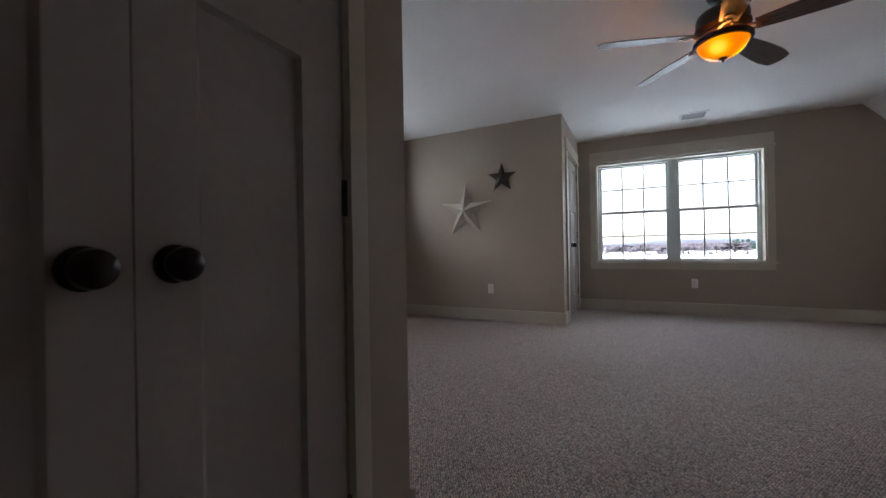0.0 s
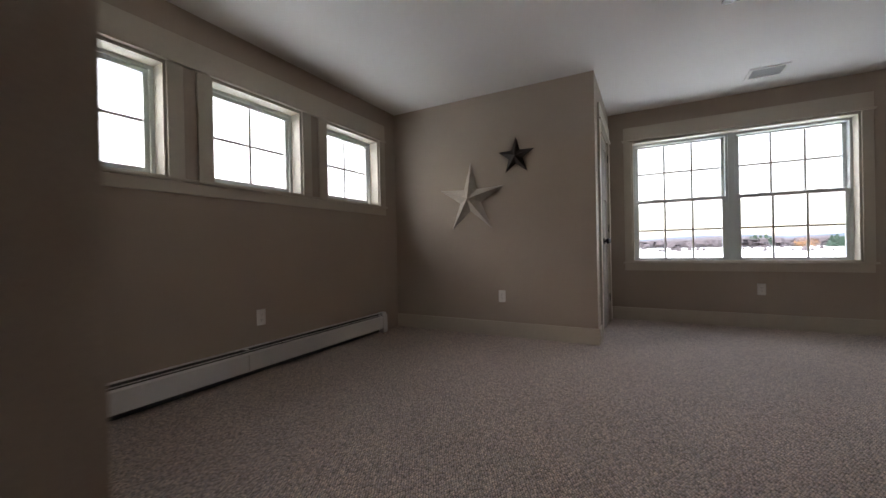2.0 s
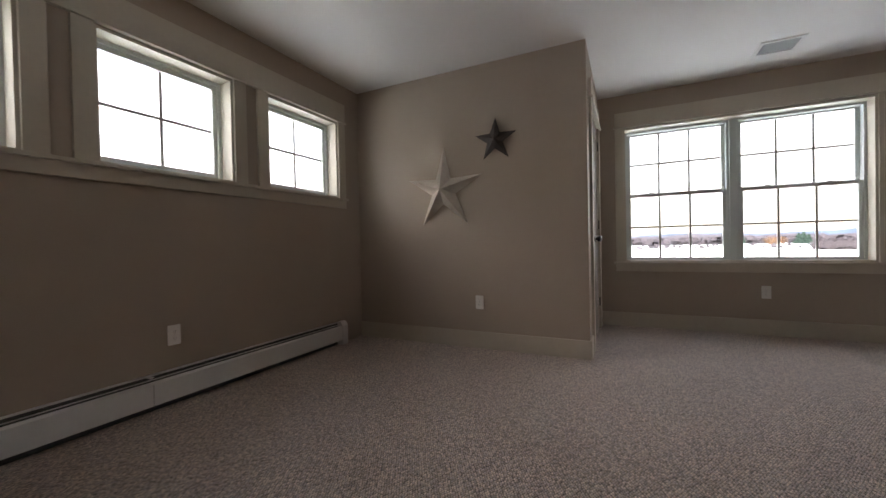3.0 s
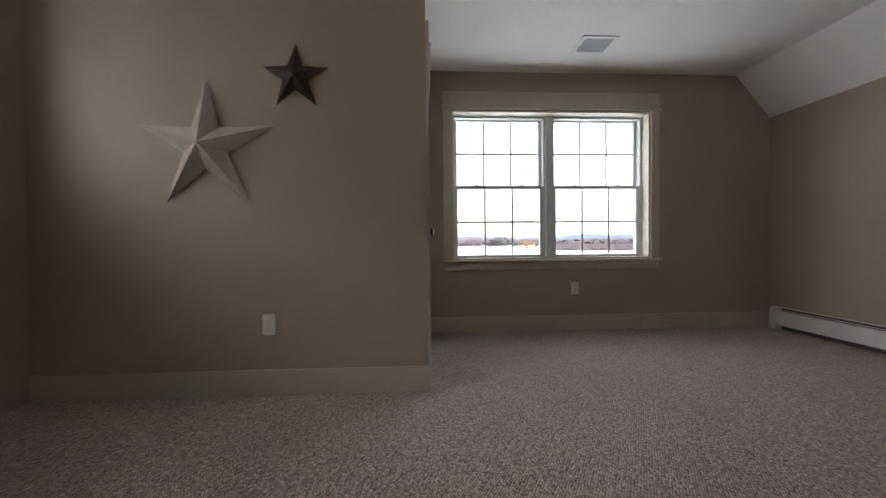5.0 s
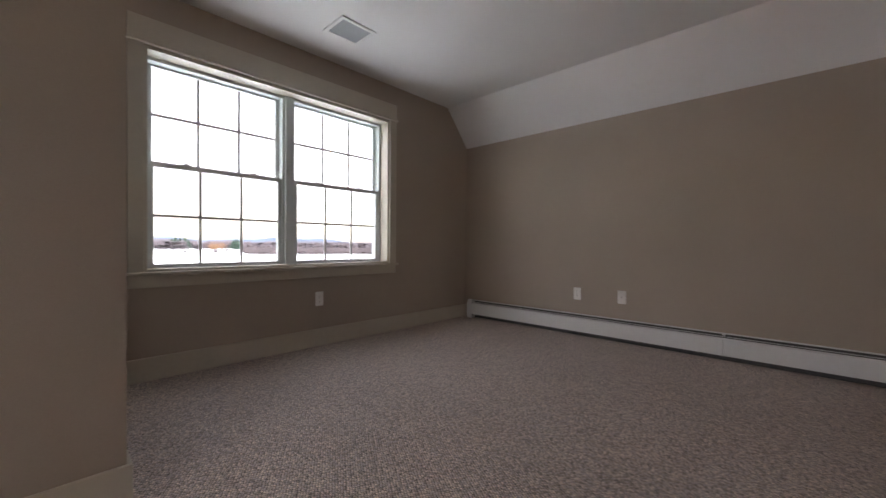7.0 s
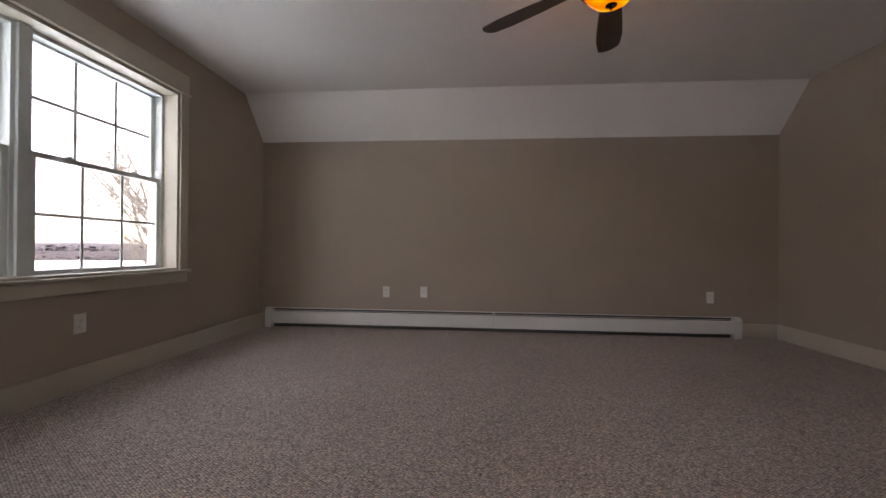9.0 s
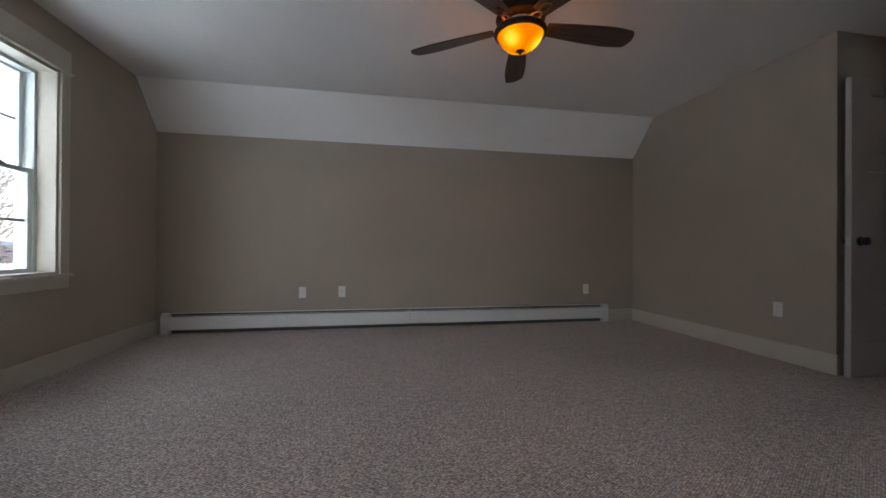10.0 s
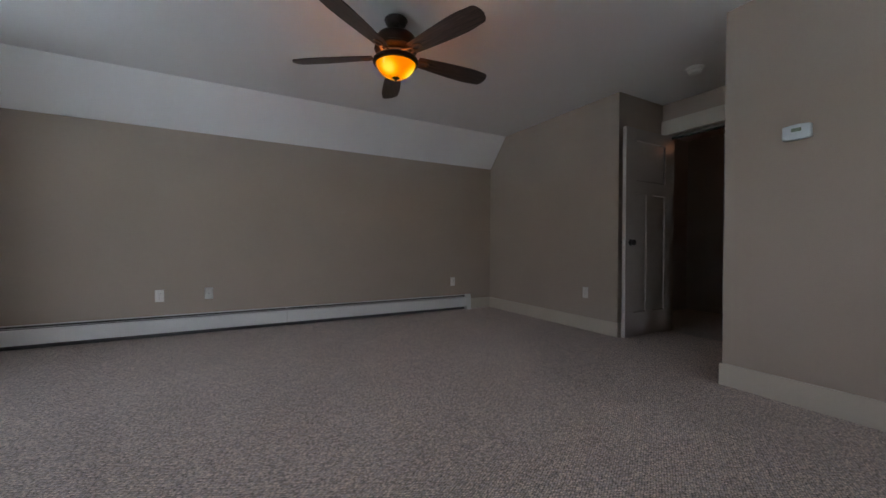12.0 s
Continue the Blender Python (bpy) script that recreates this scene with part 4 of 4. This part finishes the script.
far_ridge("backdrop_hills", 2100, -12, 62, 3.0, FARHILL, "low hills on the horizon, tinted blue with haze")
far_ridge("backdrop_woods", 900, -9, 30, 11.0, FARWOOD, "brown winter woods along the far edge of the fields")


def woods(name, count, b0, b1, d0, d1, h0, h1, material, label):
    """Many bare crowns, each an uneven clump that reaches down into the undergrowth."""
    bm = bmesh.new()
    for _ in range(count):
        x, y = bearing(rng.uniform(b0, b1), rng.uniform(d0, d1))
        h = rng.uniform(h0, h1)
        r = h * rng.uniform(0.35, 0.55)
        z = GZ - 2.2
        rings = []
        for k, (q, f) in enumerate(((0.75, 0.0), (0.95, 0.25), (1.0, 0.55), (0.7, 0.85))):
            o = rng.uniform(0, 6)
            rings.append([bm.verts.new((x + r * q * rng.uniform(0.7, 1.2) * math.cos(o + 1.2566 * j), y + r * q * rng.uniform(0.7, 1.2) * math.sin(o + 1.2566 * j), z + h * f * rng.uniform(0.95, 1.05)))
                          for j in range(5)])
        tip = bm.verts.new((x, y, z + h))
        for a, b in zip(rings, rings[1:]):
            for j in range(5):
                bm.faces.new((a[j], a[(j + 1) % 5], b[(j + 1) % 5], b[j]))
        for j in range(5):
            bm.faces.new((rings[-1][j], rings[-1][(j + 1) % 5], tip))
    return tagged(part(name, bm, material, None, "", True), label, "woods", "", "stuff")


woods("far_woods", 3000, -40, 75, 520, 900, 6, 12, FARWOOD, "bare brown woods beyond the snow fields")
woods("near_woods", 12000, 19, 80, 230, 600, 2.6, 4.2, BRUSH, "bare purplish brush on the slope")
woods("hedgerow", 110, -9, 19, 280, 480, 1.5, 4, FARWOOD, "thin bare hedgerow trees in the snow")


def conifer(at, h, material=CONIFER, label="dark green conifer standing in the snow field"):
    t = thing("conifer", label, "tree", at)
    part("trunk", lathe([(0.0, 0.0), (h * 0.025, 0.0), (h * 0.012, h * 0.6), (0.0, h * 0.95)], 8), BARK, t)
    bm = bmesh.new()
    for _ in range(260):
        f = rng.random() ** 0.8
        z = h * (0.12 + 0.86 * f)
        r = h * 0.34 * (1 - f) + 0.05
        a = rng.uniform(0, 6.283)
        q = r * rng.uniform(0.4, 1.1)
        c = Vector((q * math.cos(a), q * math.sin(a), z))
        s = h * 0.085
        vs = [bm.verts.new(c + Vector((rng.uniform(-s, s), rng.uniform(-s, s), rng.uniform(-s, s)))) for _ in range(4)]
        for f3 in ((0, 1, 2), (0, 2, 3), (0, 3, 1), (1, 3, 2)):
            bm.faces.new([vs[i] for i in f3])
    part("crown", bm, material, t)


def round_tree(at, h, material, label):
    t = thing("broadleaf_tree", label, "tree", at)
    part("trunk", lathe([(0.0, 0.0), (h * 0.035, 0.0), (h * 0.02, h * 0.5), (0.0, h * 0.8)], 8), BARK, t)
    bm = bmesh.new()
    for _ in range(420):
        d = Vector((rng.gauss(0, 1), rng.gauss(0, 1), rng.gauss(0, 0.8)))
        d = d.normalized() * (rng.random() ** 0.4)
        c = Vector((d.x * h * 0.78, d.y * h * 0.78, h * 0.58 + d.z * h * 0.42))
        s = h * 0.05
        vs = [bm.verts.new(c + Vector((rng.uniform(-s, s), rng.uniform(-s, s), rng.uniform(-s, s)))) for _ in range(4)]
        for f3 in ((0, 1, 2), (0, 2, 3), (0, 3, 1), (1, 3, 2)):
            bm.faces.new([vs[i] for i in f3])
    part("crown", bm, material, t)


for b, dist, h in ((10.9, 545, 13), (11.3, 560, 15), (11.8, 575, 14), (12.3, 560, 15), (12.7, 590, 12), (17.6, 500, 12), (18.0, 520, 13), (8.8, 560, 8), (18.4, 510, 11)):
    x, y = bearing(b, dist)
    conifer((x, y, GZ - 2.4), h)
x, y = bearing(15.7, 400)
round_tree((x, y, GZ - 2.4), 10, RUSSET, "round tree with russet leaves in the snow field")


def house(at, turn, w, d, h):
    t = thing("farmhouse", "pale sided farmhouse with a snowy gable roof, far across the fields", "house", at, turn, "far houses")
    part("wall", box(-w / 2, w / 2, -d / 2, d / 2, -1, h), SIDING, t)
    bm = bmesh.new()
    e = 0.5
    pts = [(-d / 2 - e, h - 0.2), (d / 2 + e, h - 0.2), (0, h + d * 0.42)]
    va = [bm.verts.new((-w / 2 - e, y, z)) for y, z in pts]
    vb = [bm.verts.new((w / 2 + e, y, z)) for y, z in pts]
    bm.faces.new(va)
    bm.faces.new(vb[::-1])
    for i in range(3):
        bm.faces.new((va[i], vb[i], vb[(i + 1) % 3], va[(i + 1) % 3]))
    bmesh.ops.recalc_face_normals(bm, faces=bm.faces)
    part("roof", bm, ROOFING, t)
    k = 3
    for i in range(k):
        x = -w / 2 + w * (i + 0.5) / k
        for z in ((1.0, 2.2), (3.6, 4.8)):
            if z[1] < h:
                part("window", box(x - 0.5, x + 0.5, -d / 2 - 0.06, -d / 2 - 0.01, z[0], z[1]), DARKPANE, t)


for b, dist, turn, w, d, h in ((-9, 640, 10, 12, 8, 5), (-3.5, 620, -15, 10, 7, 5), (3.2, 640, 20, 9, 7, 3.2), (7.4, 680, 30, 13, 8, 5), (17.2, 640, 12, 10, 7, 5)):
    x, y = bearing(b, dist)
    house((x, y, GZ - 2.3), turn - b, w, d, h)


def bare_tree(at, height, seed):
    """A leafless tree: a tapered trunk that forks again and again into fine twigs."""
    r = random.Random(seed)
    t = thing("bare_tree", "leafless grey deciduous tree outside the window", "tree", at)
    trunk, limbs = bmesh.new(), bmesh.new()

    def limb(bm, a, b, ra, rb, sides):
        ax = (b - a).normalized()
        u = ax.orthogonal().normalized()
        v = ax.cross(u)
        ra_, rb_ = [], []
        for k in range(sides):
            q = 2 * math.pi * k / sides
            o = u * math.cos(q) + v * math.sin(q)
            ra_.append(bm.verts.new(a + o * ra))
            rb_.append(bm.verts.new(b + o * rb))
        for k in range(sides):
            j = (k + 1) % sides
            bm.faces.new((ra_[k], ra_[j], rb_[j], rb_[k]))

    def grow(p, way, length, rad, level):
        bm = trunk if level == 0 else limbs
        steps = 4 if level < 3 else 3
        for i in range(steps):
            w2 = (way + Vector((r.uniform(-1, 1), r.uniform(-1, 1), r.uniform(-0.6, 0.7))) * 0.2).normalized()
            q = p + w2 * length / steps
            limb(bm, p, q, max(rad, 0.014), max(rad * 0.88, 0.012), 8 if level < 2 else 4)
            p, way, rad = q, w2, rad * 0.88
            if level < 5 and (i > 1 or level > 0) and r.random() < 0.92:
                for _ in range(2 if level == 1 else 1):
                    side = Vector((r.uniform(-1, 1), r.uniform(-1, 1), r.uniform(-0.2, 0.5)))
                    grow(p, (way * 0.7 + side * 0.85).normalized(), length * r.uniform(0.5, 0.8), rad * 0.62, level + 1)
        if level < 5:
            grow(p, way, length * 0.72, rad * 0.9, level + 1)

    grow(Vector((0, 0, 0)), Vector((0, 0, 1)), height * 0.34, height * 0.02, 0)
    part("trunk", trunk, BARK, t, "", True)
    part("crown", limbs, BARK, t, "fine bare branches")


for b, dist, h, sd_ in ((46.5, 24, 12.5, 5), (53.5, 30, 12.0, 9)):
    x, y = bearing(b, dist)
    bare_tree((x, y, GZ - 0.15), h, sd_)
